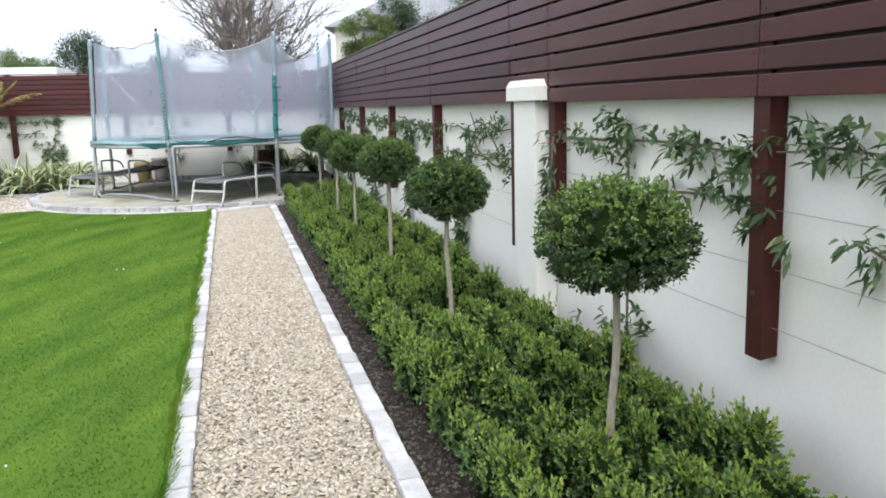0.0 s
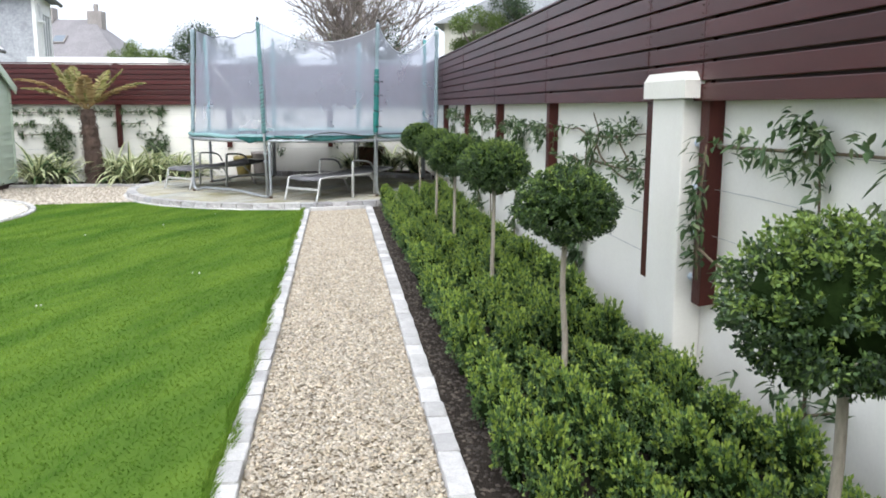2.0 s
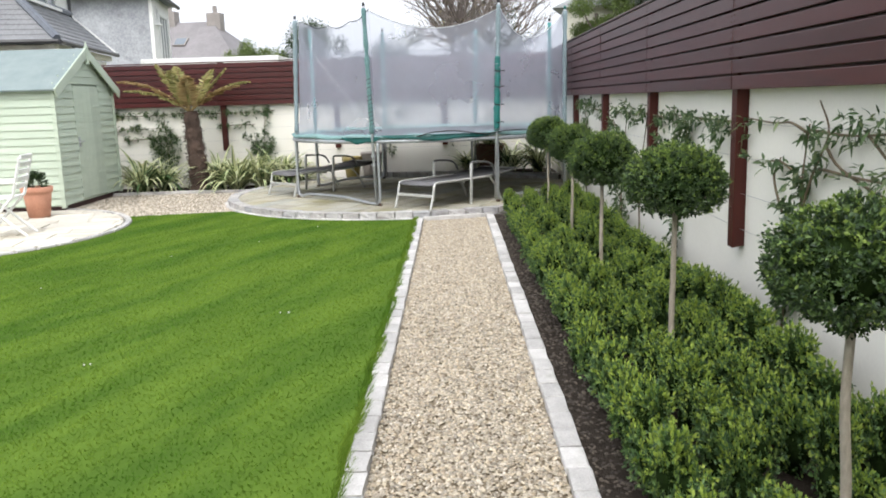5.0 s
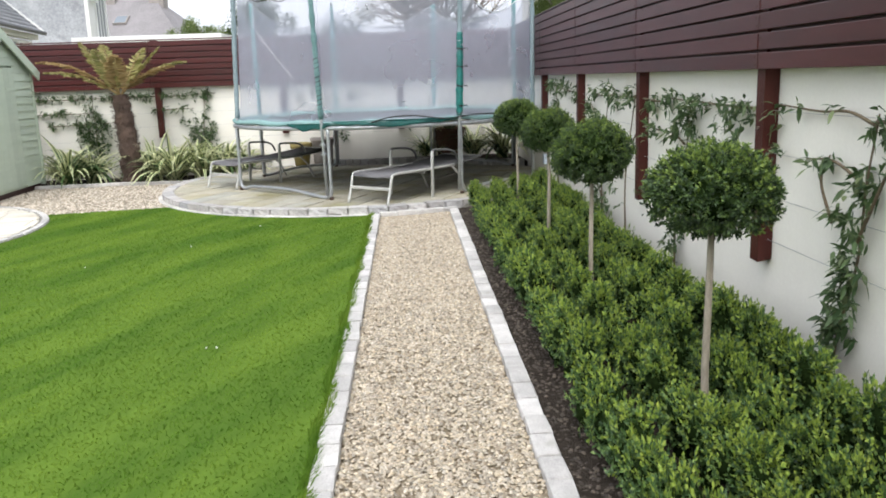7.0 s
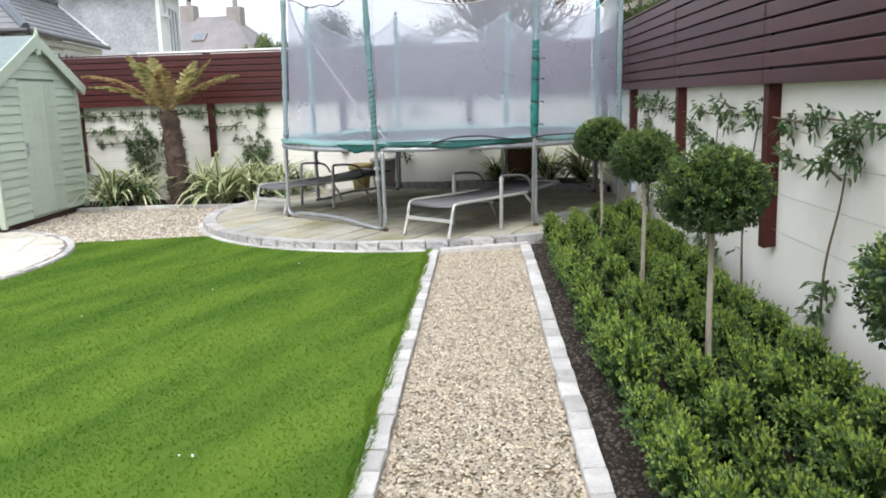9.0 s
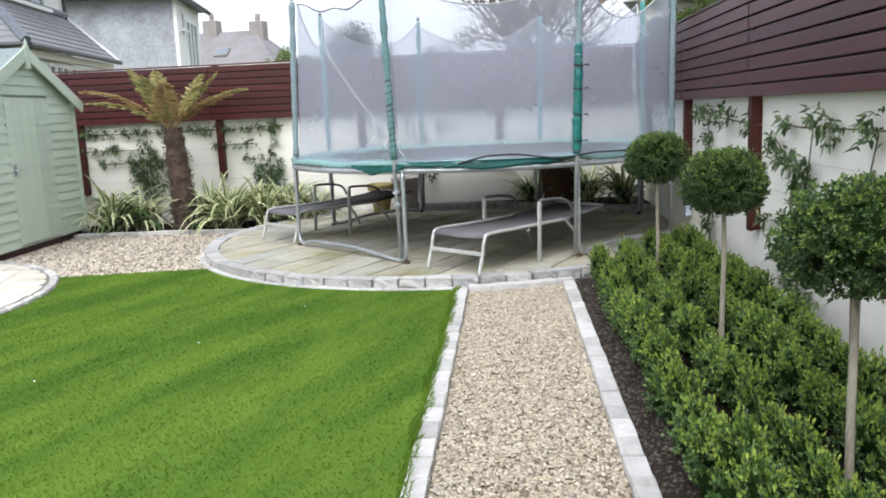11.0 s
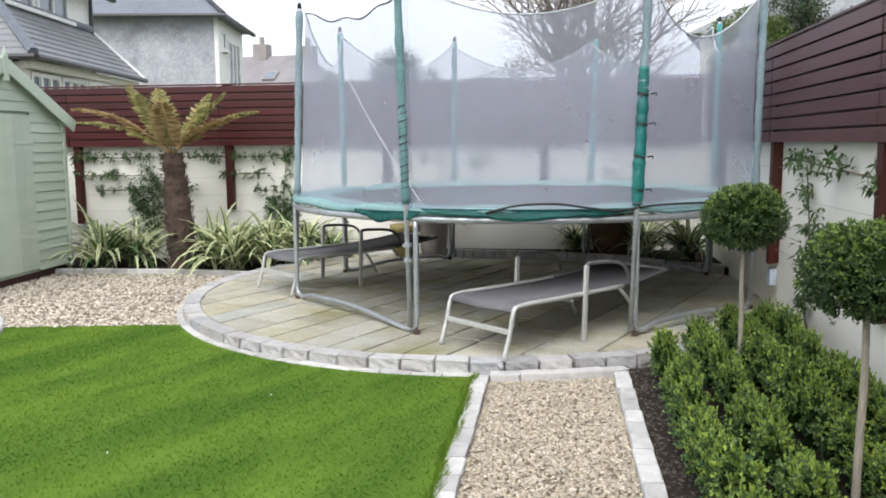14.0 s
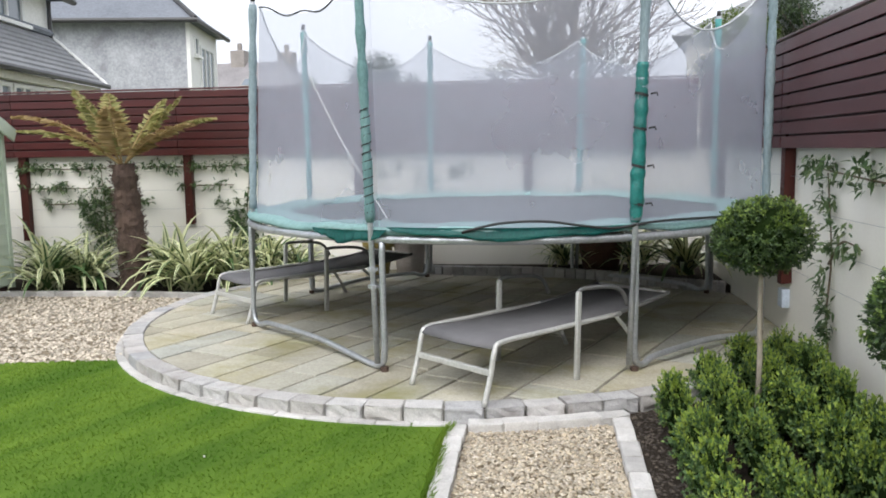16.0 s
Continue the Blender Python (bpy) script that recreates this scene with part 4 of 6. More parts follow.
# ---------- sun loungers ----------
def lounger():
    """Sling lounger: local x runs from foot to head, y across."""
    L = base("sun_lounger", 0, 0, 0, 0, "grey sling sun lounger with pale aluminium frame on the patio", "sun lounger", "loungers under the trampoline")
    w = 0.31
    for s in (-w, w):
        bm = bmesh.new()
        tube(bm, smooth_line([(-0.06, s, 0.0), (0.0, s, 0.18), (0.03, s, 0.30), (0.10, s, 0.345), (0.5, s, 0.345), (1.2, s, 0.345)], 6), 0.016, 8)
        part("side_rail", bm, M_ALU, L, "pale aluminium tube", True)
        bm = bmesh.new()
        box(bm, -0.019, 0.019, -0.012, 0.012, 0.0, 0.552, bevel=0.006)
        bmesh.ops.transform(bm, matrix=pose(0.725, s * 1.08, 0, 0, 2, 0), verts=bm.verts[:])
        part("front_leg", bm, M_ALU, L, "pale flat aluminium upright", True)
        bm = bmesh.new()
        tube(bm, smooth_line([(0.745, s * 1.08, 0.550), (0.80, s * 1.08, 0.562), (1.05, s * 1.08, 0.545), (1.18, s * 1.08, 0.50), (1.25, s * 1.08, 0.40)], 6), 0.014, 8)
        part("armrest", bm, M_ARM, L, "grey plastic armrest", True)
        bm = bmesh.new()
        tube(bm, smooth_line([(1.15, s, 0.34), (1.30, s, 0.2), (1.42, s, 0.0)], 5), 0.014, 8)
        part("rear_leg", bm, M_ALU, L, "", True)
        # dark grey in place of aluminium paints the shade at the head end
        bm = bmesh.new()
        tube(bm, smooth_line([(1.12, s * 0.97, 0.345), (1.5, s * 0.97, 0.372), (1.78, s * 0.97, 0.405)], 5), 0.015, 8)
        part("back_rail", bm, M_ARM, L, "back rail darkened for shade", True)
    bm = bmesh.new()
    box(bm, -0.015, 0.012, -w, w, 0.165, 0.20, bevel=0.006)
    part("crossbar", bm, M_ALU, L, "pale aluminium crossbar")
    for xx, zz in ((0.62, 0.31), (1.78, 0.405)):
        part("crossbar", tube(bmesh.new(), [(xx, -w, zz), (xx, w, zz)], 0.013, 6), M_ALU, L, "pale aluminium crossbar")
    bm = bmesh.new()
    prof = [(0.02, 0.315), (0.05, 0.345), (0.12, 0.352), (0.4, 0.335), (0.8, 0.335), (1.12, 0.348), (1.5, 0.375), (1.78, 0.41)]
    for (xa, za), (xb, zb) in zip(prof, prof[1:]):
        vs = [bm.verts.new(c) for c in ((xa, -w + 0.01, za), (xb, -w + 0.01, zb), (xb, 0, zb - 0.012), (xa, 0, za - 0.012), (xb, w - 0.01, zb), (xa, w - 0.01, za))]
        bm.faces.new((vs[0], vs[1], vs[2], vs[3]))
        bm.faces.new((vs[3], vs[2], vs[4], vs[5]))
    bmesh.ops.remove_doubles(bm, verts=bm.verts[:], dist=0.001)
    bmesh.ops.solidify(bm, geom=bm.faces[:], thickness=0.008)
    part("sling", bm, M_SLING, L, "charcoal mesh fabric sling", True)
    return L


lo = lounger()
lo.matrix_basis = pose(-0.012, 13.36, PZ, 0, 0, 49)
copy_thing(lo, pose(-2.134, 15.457, PZ, 0, 0, 50))

# ---------- clipped balls on stems ----------
def ball_meshes(seed, rx, rz, tips):
    """A clipped crown of short leafy shoots over a solid core coloured dark as inner shade; the underside is thinner
    and flatter.
    """
    rng = np.random.default_rng(seed)
    shoots, each = 760, 22
    d = unit(rng.normal(size=(shoots, 3)))
    d[:, 2] = np.where((d[:, 2] < -0.55) & (rng.random(shoots) < 0.2), -d[:, 2], d[:, 2])
    lump = 1 + 0.03 * np.sin(d[:, 0] * 5 + seed) + 0.035 * np.sin(d[:, 1] * 6 + d[:, 2] * 4 + 2 * seed) + rng.normal(0, 0.028, shoots)
    lump *= np.where(d[:, 2] < -0.7, 0.93, 1.0)
    size = np.array([rx, rx, rz])
    tip = d * lump[:, None] * size
    axis = unit(d + rng.normal(0, 0.35, (shoots, 3)) + np.array([0, 0, 0.18]))
    reach = rng.uniform(0.045, 0.075, shoots)
    along = np.tile(np.linspace(0, 1, each), shoots)
    ax = np.repeat(axis, each, 0)
    p = np.repeat(tip, each, 0) - ax * (np.repeat(reach, each) * (1 - along))[:, None] + rng.normal(0, 0.005, (shoots * each, 3))
    n = len(p)
    way = unit(rng.normal(size=(n, 3))) * (1.1 - 0.5 * along)[:, None] + ax * 0.7
    fresh = rng.random(shoots) < np.clip(0.05 + tips * 1.35 * np.clip(d[:, 2] + 0.12, 0, 1.0), 0, 0.95)
    young = (np.repeat(fresh, each) & (rng.random(n) < 0.15 + 0.7 * along)).astype(int)
    me = leaves("clipped_foliage", p, way, rng.uniform(0.012, 0.021, n), rng.uniform(0.007, 0.012, n), [M_BALL, M_BALL_TIP], young, seed=seed)
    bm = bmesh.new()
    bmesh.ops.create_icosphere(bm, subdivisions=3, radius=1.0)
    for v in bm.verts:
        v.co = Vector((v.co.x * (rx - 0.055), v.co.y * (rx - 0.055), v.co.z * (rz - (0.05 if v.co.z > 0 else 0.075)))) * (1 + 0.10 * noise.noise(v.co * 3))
    return me, mesh_of("shade_core", bm, M_CORE)


def ball_tree(seed, x, y, rx, rz, zc, tips):
    t = base("topiary_ball", x, y, 0, 0, "clipped green ball of evergreen leaves on a slender bare stem", "topiary tree", "row of topiary balls")
    leaf, core = ball_meshes(seed, rx, rz, tips)
    rr = random.Random(seed)
    top = zc - rz * 0.70
    bm = bmesh.new()
    tube(bm, smooth_line([(0, 0, -0.02), (rr.uniform(-.014, .014), rr.uniform(-.012, .012), 0.3), (rr.uniform(-.012, .012), 0, 0.6), (0, 0, top + 0.06)], 5), [0.0175 - 0.0003 * k for k in range(16)], 9)
    for k in range(9):      # limbs forking into the crown
        a = k * 0.7 + rr.uniform(-0.3, 0.3)
        r0 = rx * rr.uniform(0.35, 0.75)
        tube(bm, smooth_line([(0, 0, top - rr.uniform(0.0, 0.05)), (r0 * 0.35 * math.cos(a), r0 * 0.35 * math.sin(a), top + 0.035), (r0 * math.cos(a), r0 * math.sin(a), zc - rz * 0.35)], 3), 0.0055, 5)
    part("stem", bm, M_STEM, t, "pale grey-brown stem", True)
    crown = new("crown", leaf)
    crown.parent = t
    tagged(crown, kind="stuff")
    crown.matrix_basis = pose(0, 0, zc, 0, 0, 67 * seed)
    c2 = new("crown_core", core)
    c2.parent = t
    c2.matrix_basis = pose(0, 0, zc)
    return t


# place, crown half width and half height, crown centre height, share of young tips
TREES = [(1.64, 2.88, 0.272, 0.205, 1.01, 0.85), (1.59, 5.03, 0.248, 0.185, 0.99, 0.35), (1.60, 6.94, 0.256, 0.190, 1.035, 0.55),
         (1.64, 9.20, 0.266, 0.217, 0.985, 0.45), (1.69, 11.17, 0.240, 0.198, 1.00, 0.5), (1.70, 13.33, 0.262, 0.222, 1.015, 0.5)]
for i, row in enumerate(TREES):
    ball_tree(i + 1, *row)


# ---------- low box hedging ----------
def box_plant(seed):
    rng = np.random.default_rng(seed)
    shoots, each = 250, 12
    n = shoots * each
    t = base("box_shrub", 0, 0, 0, 0, "low bushy dark green box shrub with pale new tips", "shrub", "rows of low hedging")
    lobes = rng.uniform(-0.085, 0.085, (7, 3)) * np.array([0.62, 1.25, 0.95]) + np.array([0, 0, 0.17])
    which = rng.integers(0, 7, shoots)
    out = unit(rng.normal(size=(shoots, 3)) + np.array([0, 0, 0.45]))
    root = lobes[which] + out * 0.085 * rng.uniform(0.45, 1.05, (shoots, 1))
    axis = unit(out * 0.8 + np.array([0, 0, 0.22]) + rng.normal(0, 0.32, (shoots, 3)))
    along = np.tile(np.linspace(0, 1, each), shoots)
    axis, root = np.repeat(axis, each, 0), np.repeat(root, each, 0)
    reach = np.repeat(rng.uniform(0.035, 0.075, shoots), each)
    p = root + axis * (along * reach)[:, None]
    p[:, 2] = np.maximum(p[:, 2], 0.015)
    way = unit(rng.normal(size=(n, 3))) * (1.15 - 0.75 * along)[:, None] + axis * 0.75
    fresh = np.repeat(rng.random(shoots), each) < 0.08 + 0.84 * np.clip((p[:, 2] - 0.16) / 0.11, 0, 1)
    young = (fresh & (rng.random(n) < 0.12 + 0.75 * along ** 1.5)).astype(int)
    me = leaves("box_foliage", p, way, rng.uniform(0.017, 0.029, n), rng.uniform(0.0105, 0.0175, n), [M_BOX, M_TIP], young, seed=seed)
    ob = tagged(new("foliage", me), kind="stuff")
    ob.parent = t
    # solid dark lobes stand in for the shade between the shoots
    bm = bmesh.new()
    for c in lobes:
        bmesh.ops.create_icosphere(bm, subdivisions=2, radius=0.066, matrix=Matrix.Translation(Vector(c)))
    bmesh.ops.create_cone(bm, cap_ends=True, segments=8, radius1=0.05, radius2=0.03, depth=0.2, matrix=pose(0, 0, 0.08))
    part("shade_core", bm, M_CORE, t)
    return t


shrubs = [box_plant(s) for s in (101, 102, 103, 104, 105)]
rr = random.Random(77)
count = 0
for row, x in enumerate((1.19, 1.48, 1.78, 2.07)):
    y = 1.1 + row * 0.09
    while y < (13.15, 13.75, 14.1, 14.35)[row]:
        k = rr.randrange(5)
        sc = rr.uniform(0.88, 1.04)
        m = pose(x + rr.uniform(-.018, .018), y, -0.01, 0, 0, rr.choice((0, 180)) + rr.uniform(-14, 14)) @ Matrix.Diagonal((sc * 0.67, sc * 1.06, rr.uniform(0.84, 1.14), 1))
        if count < 5:
            ob = shrubs[count]
        else:
            ob = copy_thing(shrubs[k], pose(0, 0, 0))
        ob.matrix_basis = m
        count += 1
        y += rr.uniform(0.24, 0.30)


# ---------- climbers trained on the wires ----------
def blades(name, at, way, length, width, mat, seed=1):
    """Longer pointed leaves of six corners, folded along the rib and curling down."""
    rng = np.random.default_rng(seed)
    n = len(at)
    way = unit(way)
    side = unit(np.cross(way, np.array([0, 0, 1.0]) + rng.normal(0, 0.5, (n, 3))))
    nor = np.cross(side, way)
    L, W = length[:, None], width[:, None]
    droop = np.array([0, 0, -1.0]) * L
    v = np.stack([at, at + way * L * 0.35 + side * W * 0.5 + nor * W * 0.18 + droop * 0.03, at + way * L * 0.7 + side * W * 0.36 + nor * W * 0.12 + droop * 0.12, at + way * L + droop * 0.22,
                  at + way * L * 0.7 - side * W * 0.36 + nor * W * 0.12 + droop * 0.12, at + way * L * 0.35 - side * W * 0.5 + nor * W * 0.18 + droop * 0.03, at + way * L * 0.55 + droop * 0.07], 1).reshape(-1, 3)
    i = np.arange(n)[:, None, None] * 7
    f = (i + np.array([[0, 1, 6], [1, 2, 6], [2, 3, 6], [3, 4, 6], [4, 5, 6], [5, 0, 6]])[None]).reshape(-1, 3)
    return tri_mesh(name, v, f, mat)


def climber(name_label, spots, stems, to_world, seed, leaf=(0.045, 0.085), sign=-1, gain=1.35):
    """Stems, and rosettes of pointed leaves; spots are (along, height, half spread along, spread in height, leaves)."""
    rng = np.random.default_rng(seed)
    t = base("climbing_plant", 0, 0, 0, 0, name_label, "climber", "climbers on the wires")
    t.matrix_basis = to_world
    for line in stems:
        bm = bmesh.new()
        q = smooth_line([(sign * u, -0.035 - 0.015 * math.sin(i * 2.3), z) for i, (u, z) in enumerate(line)], 5)
        tube(bm, q, [0.009 - 0.005 * i / len(q) for i in range(len(q))], 5)
        part("stem", bm, M_CLIMB_STEM, t, "", True)
    at, way = [], []
    for u, z, su, sz, n in spots:
        k = max(2, int(n * gain / 6))
        node = np.stack([sign * rng.uniform(u - su, u + su, k), rng.uniform(-0.085, -0.025, k), z + np.clip(rng.normal(0, 1, k), -1.6, 1.6) * sz], 1)
        face = np.stack([rng.normal(0, 0.7, k), np.full(k, -0.7), rng.normal(-0.1, 0.6, k)], 1)
        at.append(np.repeat(node, 6, 0) + rng.normal(0, 0.016, (k * 6, 3)))
        w = unit(rng.normal(size=(k * 6, 3))) * 0.9 + np.repeat(unit(face), 6, 0) * 0.75
        w[:, 1] = np.minimum(w[:, 1], 0.05)
        way.append(w)
    at, way = np.concatenate(at), np.concatenate(way)
    n = len(at)
    ob = new("foliage", blades("climber_leaves", at, way, rng.uniform(leaf[0], leaf[1], n), rng.uniform(0.22, 0.34, n) * leaf[1] * 0.9, M_CLIMB, seed))
    ob.parent = t
    tagged(ob, kind="stuff")
    return t


SIDE = pose(WX, 0, 0, 0, 0, -90)
CL = "green climber with pointed leaves trained along wires on the wall"
climber(CL, [(4.05, 0.32, 0.26, 0.07, 60), (4.15, 1.36, 0.12, 0.05, 56), (4.13, 1.20, 0.12, 0.10, 70), (4.60, 1.28, 0.38, 0.045, 60), (3.70, 1.30, 0.30, 0.03, 60), (3.30, 1.26, 0.28, 0.045, 100),
             (3.00, 1.27, 0.14, 0.05, 40), (3.60, 1.07, 0.20, 0.03, 24), (3.25, 1.08, 0.24, 0.03, 56), (2.95, 1.10, 0.10, 0.03, 20), (3.06, 0.98, 0.07, 0.03, 12), (2.83, 0.97, 0.07, 0.03, 12)],
        [[(4.12, 0.0), (4.10, 0.5), (4.14, 0.95), (4.14, 1.36)], [(5.0, 1.27), (4.5, 1.28), (3.7, 1.29), (3.2, 1.27), (2.8, 1.29)], [(4.0, 1.0), (3.6, 1.07), (3.0, 1.08)], [(4.1, 0.25), (3.9, 0.34)]], SIDE, 1)
climber(CL, [(4.98, 1.05, 0.055, 0.17, 84), (4.97, 0.77, 0.05, 0.06, 24), (4.62, 0.72, 0.15, 0.03, 26), (4.46, 0.26, 0.05, 0.05, 12)],
        [[(4.98, 0.62), (4.97, 0.95), (4.98, 1.28)], [(4.98, 0.78), (4.75, 0.74), (4.5, 0.70)]], pose(WX - 0.085, 0, 0, 0, 0, -90), 9)
climber(CL, [(2.65, 1.33, 0.18, 0.05, 76), (2.40, 1.29, 0.15, 0.04, 46), (2.42, 1.0, 0.09, 0.06, 30), (1.90, 1.30, 0.40, 0.04, 56)],
        [[(2.1, 0.0), (2.12, 0.6), (2.2, 1.28)], [(1.5, 1.3), (2.2, 1.29), (2.85, 1.32)], [(2.15, 0.9), (2.45, 1.0)]], SIDE, 2)
climber(CL, [(6.95, 1.10, 0.10, 0.07, 40), (6.45, 1.28, 0.20, 0.04, 66), (6.10, 1.31, 0.12, 0.05, 54), (6.15, 1.10, 0.15, 0.05, 54), (5.93, 1.08, 0.05, 0.09, 36), (6.70, 1.27, 0.18, 0.03, 34), (6.5, 1.07, 0.15, 0.03, 26)],
        [[(7.22, 0.7), (7.0, 1.05), (6.9, 1.26), (6.96, 1.42)], [(7.1, 1.27), (6.6, 1.26), (6.0, 1.30)], [(6.95, 1.08), (6.4, 1.07), (5.92, 1.09)], [(6.5, 1.28), (6.2, 1.12)], [(6.9, 1.2), (6.7, 1.1), (6.3, 1.0), (6.0, 1.05)]], SIDE, 3, (0.038, 0.07))
climber(CL, [(7.28, 0.30, 0.10, 0.06, 66), (7.25, 0.46, 0.11, 0.08, 84), (7.20, 0.66, 0.09, 0.10, 70), (7.22, 0.82, 0.14, 0.05, 44), (7.13, 1.02, 0.09, 0.08, 52), (7.08, 1.20, 0.06, 0.07, 20), (7.55, 1.08, 0.15, 0.02, 26), (7.95, 1.24, 0.06, 0.04, 14), (7.90, 1.10, 0.06, 0.03, 12), (7.55, 1.30, 0.25, 0.015, 10)],
        [[(7.34, 0.0), (7.28, 0.3), (7.20, 0.66), (7.13, 1.0), (7.08, 1.3)], [(7.1, 1.25), (7.3, 1.30), (7.6, 1.29), (7.95, 1.31)], [(7.15, 1.0), (7.4, 1.08), (7.7, 1.06)], [(7.40, 0.80), (7.5, 0.98), (7.48, 1.1)]], SIDE, 4)
climber(CL, [(9.58, 0.28, 0.09, 0.08, 54), (9.50, 0.42, 0.08, 0.06, 30), (9.75, 1.29, 0.12, 0.04, 46), (9.25, 1.20, 0.15, 0.07, 90), (9.38, 1.14, 0.15, 0.05, 54), (9.6, 1.09, 0.14, 0.035, 34), (8.45, 1.26, 0.18, 0.05, 64), (8.62, 1.18, 0.12, 0.05, 36), (8.95, 1.30, 0.2, 0.025, 26)],
        [[(9.56, 0.0), (9.52, 0.5), (9.42, 0.9), (9.3, 1.25)], [(8.3, 1.28), (9.0, 1.29), (9.85, 1.30)], [(9.4, 1.0), (9.65, 1.08)]], SIDE, 5)
climber(CL, [(10.73, 1.31, 0.16, 0.05, 46), (10.10, 1.25, 0.12, 0.05, 36), (10.10, 1.06, 0.12, 0.05, 36), (11.25, 1.24, 0.15, 0.05, 46), (11.20, 0.5, 0.12, 0.12, 26)],
        [[(10.9, 0.0), (10.88, 0.6), (10.7, 1.28)], [(9.95, 1.27), (10.6, 1.29), (11.35, 1.28)], [(10.75, 0.9), (10.4, 1.06), (10.0, 1.06)]], SIDE, 6)
climber(CL, [(11.86, 0.33, 0.08, 0.08, 56), (11.72, 0.62, 0.12, 0.10, 84), (11.65, 0.85, 0.12, 0.08, 74), (11.80, 0.92, 0.08, 0.05, 28), (11.65, 1.06, 0.15, 0.06, 74), (12.05, 1.09, 0.12, 0.05, 46), (11.95, 1.29, 0.10, 0.04, 36), (12.3, 1.18, 0.10, 0.05, 36),
             (11.45, 1.33, 0.12, 0.04, 44), (12.41, 0.6, 0.11, 0.04, 34), (12.13, 0.46, 0.10, 0.05, 34), (11.5, 0.24, 0.12, 0.05, 26), (11.7, 0.22, 0.09, 0.04, 18)],
        [[(11.78, 0.0), (11.75, 0.35), (11.90, 0.60), (11.92, 0.78), (11.68, 0.90), (11.6, 1.3)], [(11.85, 0.55), (12.1, 0.62), (12.42, 0.60)], [(11.75, 0.3), (12.1, 0.46)], [(11.7, 0.95), (12.0, 1.08), (12.35, 1.2)], [(11.3, 1.3), (11.7, 1.28), (12.1, 1.29)]], SIDE, 7)
climber(CL, [(14.05, 0.3, 0.08, 0.10, 46), (14.13, 0.42, 0.08, 0.09, 46), (14.16, 0.7, 0.06, 0.10, 36), (14.0, 0.93, 0.10, 0.06, 36), (13.7, 0.90, 0.08, 0.06, 22), (14.22, 1.13, 0.12, 0.05, 46), (14.5, 1.37, 0.14, 0.04, 36), (14.1, 1.35, 0.2, 0.04, 54), (13.5, 1.33, 0.2, 0.05, 64), (12.87, 1.28, 0.12, 0.05, 36)],
        [[(14.03, 0.0), (14.12, 0.4), (14.15, 0.8), (14.2, 1.33)], [(12.8, 1.28), (13.5, 1.31), (14.6, 1.36)], [(14.15, 0.75), (13.9, 0.92), (13.65, 0.9)]], SIDE, 8)
BACK = pose(0, WY, 0)
BL = "small-leaved green climber spread along wires on the back wall"
climber(BL, [(-5.2, 1.36, 0.8, 0.035, 300), (-5.55, 1.12, 0.4, 0.03, 100), (-4.9, 1.05, 0.18, 0.12, 130), (-5.3, 0.92, 0.42, 0.03, 110), (-4.92, 0.72, 0.27, 0.17, 520), (-4.4, 0.95, 0.14, 0.03, 40), (-4.85, 0.42, 0.15, 0.1, 90)],
        [[(-4.85, 0.1), (-4.88, 0.6), (-4.9, 1.0), (-4.9, 1.34)], [(-6.0, 1.36), (-5.2, 1.34), (-4.4, 1.37)], [(-5.9, 1.1), (-4.9, 1.1)], [(-5.7, 0.9), (-4.9, 0.92), (-4.3, 0.95)]], BACK, 11, (0.045, 0.08), 1, 1.5)
climber(BL, [(-3.6, 1.37, 0.75, 0.04, 300), (-3.55, 1.13, 0.35, 0.025, 80), (-3.0, 1.15, 0.08, 0.12, 50), (-3.08, 0.72, 0.22, 0.15, 400), (-2.95, 0.45, 0.2, 0.12, 140), (-3.35, 0.92, 0.1, 0.02, 26)],
        [[(-3.0, 0.1), (-3.05, 0.7), (-3.0, 1.35)], [(-4.3, 1.36), (-3.5, 1.35), (-2.8, 1.38)], [(-3.9, 1.12), (-3.2, 1.13)]], BACK, 12, (0.045, 0.08), 1, 1.5)
climber(BL, [(-0.9, 1.28, 0.6, 0.06, 110), (-0.8, 0.95, 0.3, 0.12, 130), (-0.8, 0.6, 0.2, 0.12, 80), (0.9, 0.9, 0.5, 0.15, 160)], [[(-0.8, 0.1), (-0.8, 0.7), (-0.9, 1.28)], [(0.8, 0.1), (0.9, 1.1)]], BACK, 13, (0.045, 0.08), 1, 1.25)

# ---------- garden shed ----------
SY0, SY1, SX = 14.80, 17.10, -5.30     # gable end faces the lawn at SX
SD, EAVE, APEX = 2.1, 1.80, 2.38
shed = base("garden_shed", SX, (SY0 + SY1) / 2, 0.03, 2, "sage green clapboard shed with a closed plank door", "shed")
HW = (SY1 - SY0) / 2
bm = bmesh.new()
prof = [(-HW + 0.03, 0.06), (HW - 0.03, 0.06), (HW - 0.03, EAVE - 0.05), (0, APEX - 0.07), (-HW + 0.03, EAVE - 0.05)]
f0 = [bm.verts.new((-0.02, y, z)) for y, z in prof]
f1 = [bm.verts.new((-SD + 0.02, y, z)) for y, z in prof]
bm.faces.new(f0)
bm.faces.new(f1[::-1])
for k in range(5):
    bm.faces.new((f0[k], f1[k], f1[(k + 1) % 5], f0[(k + 1) % 5]))
part("body", bm, M_SHED, shed)


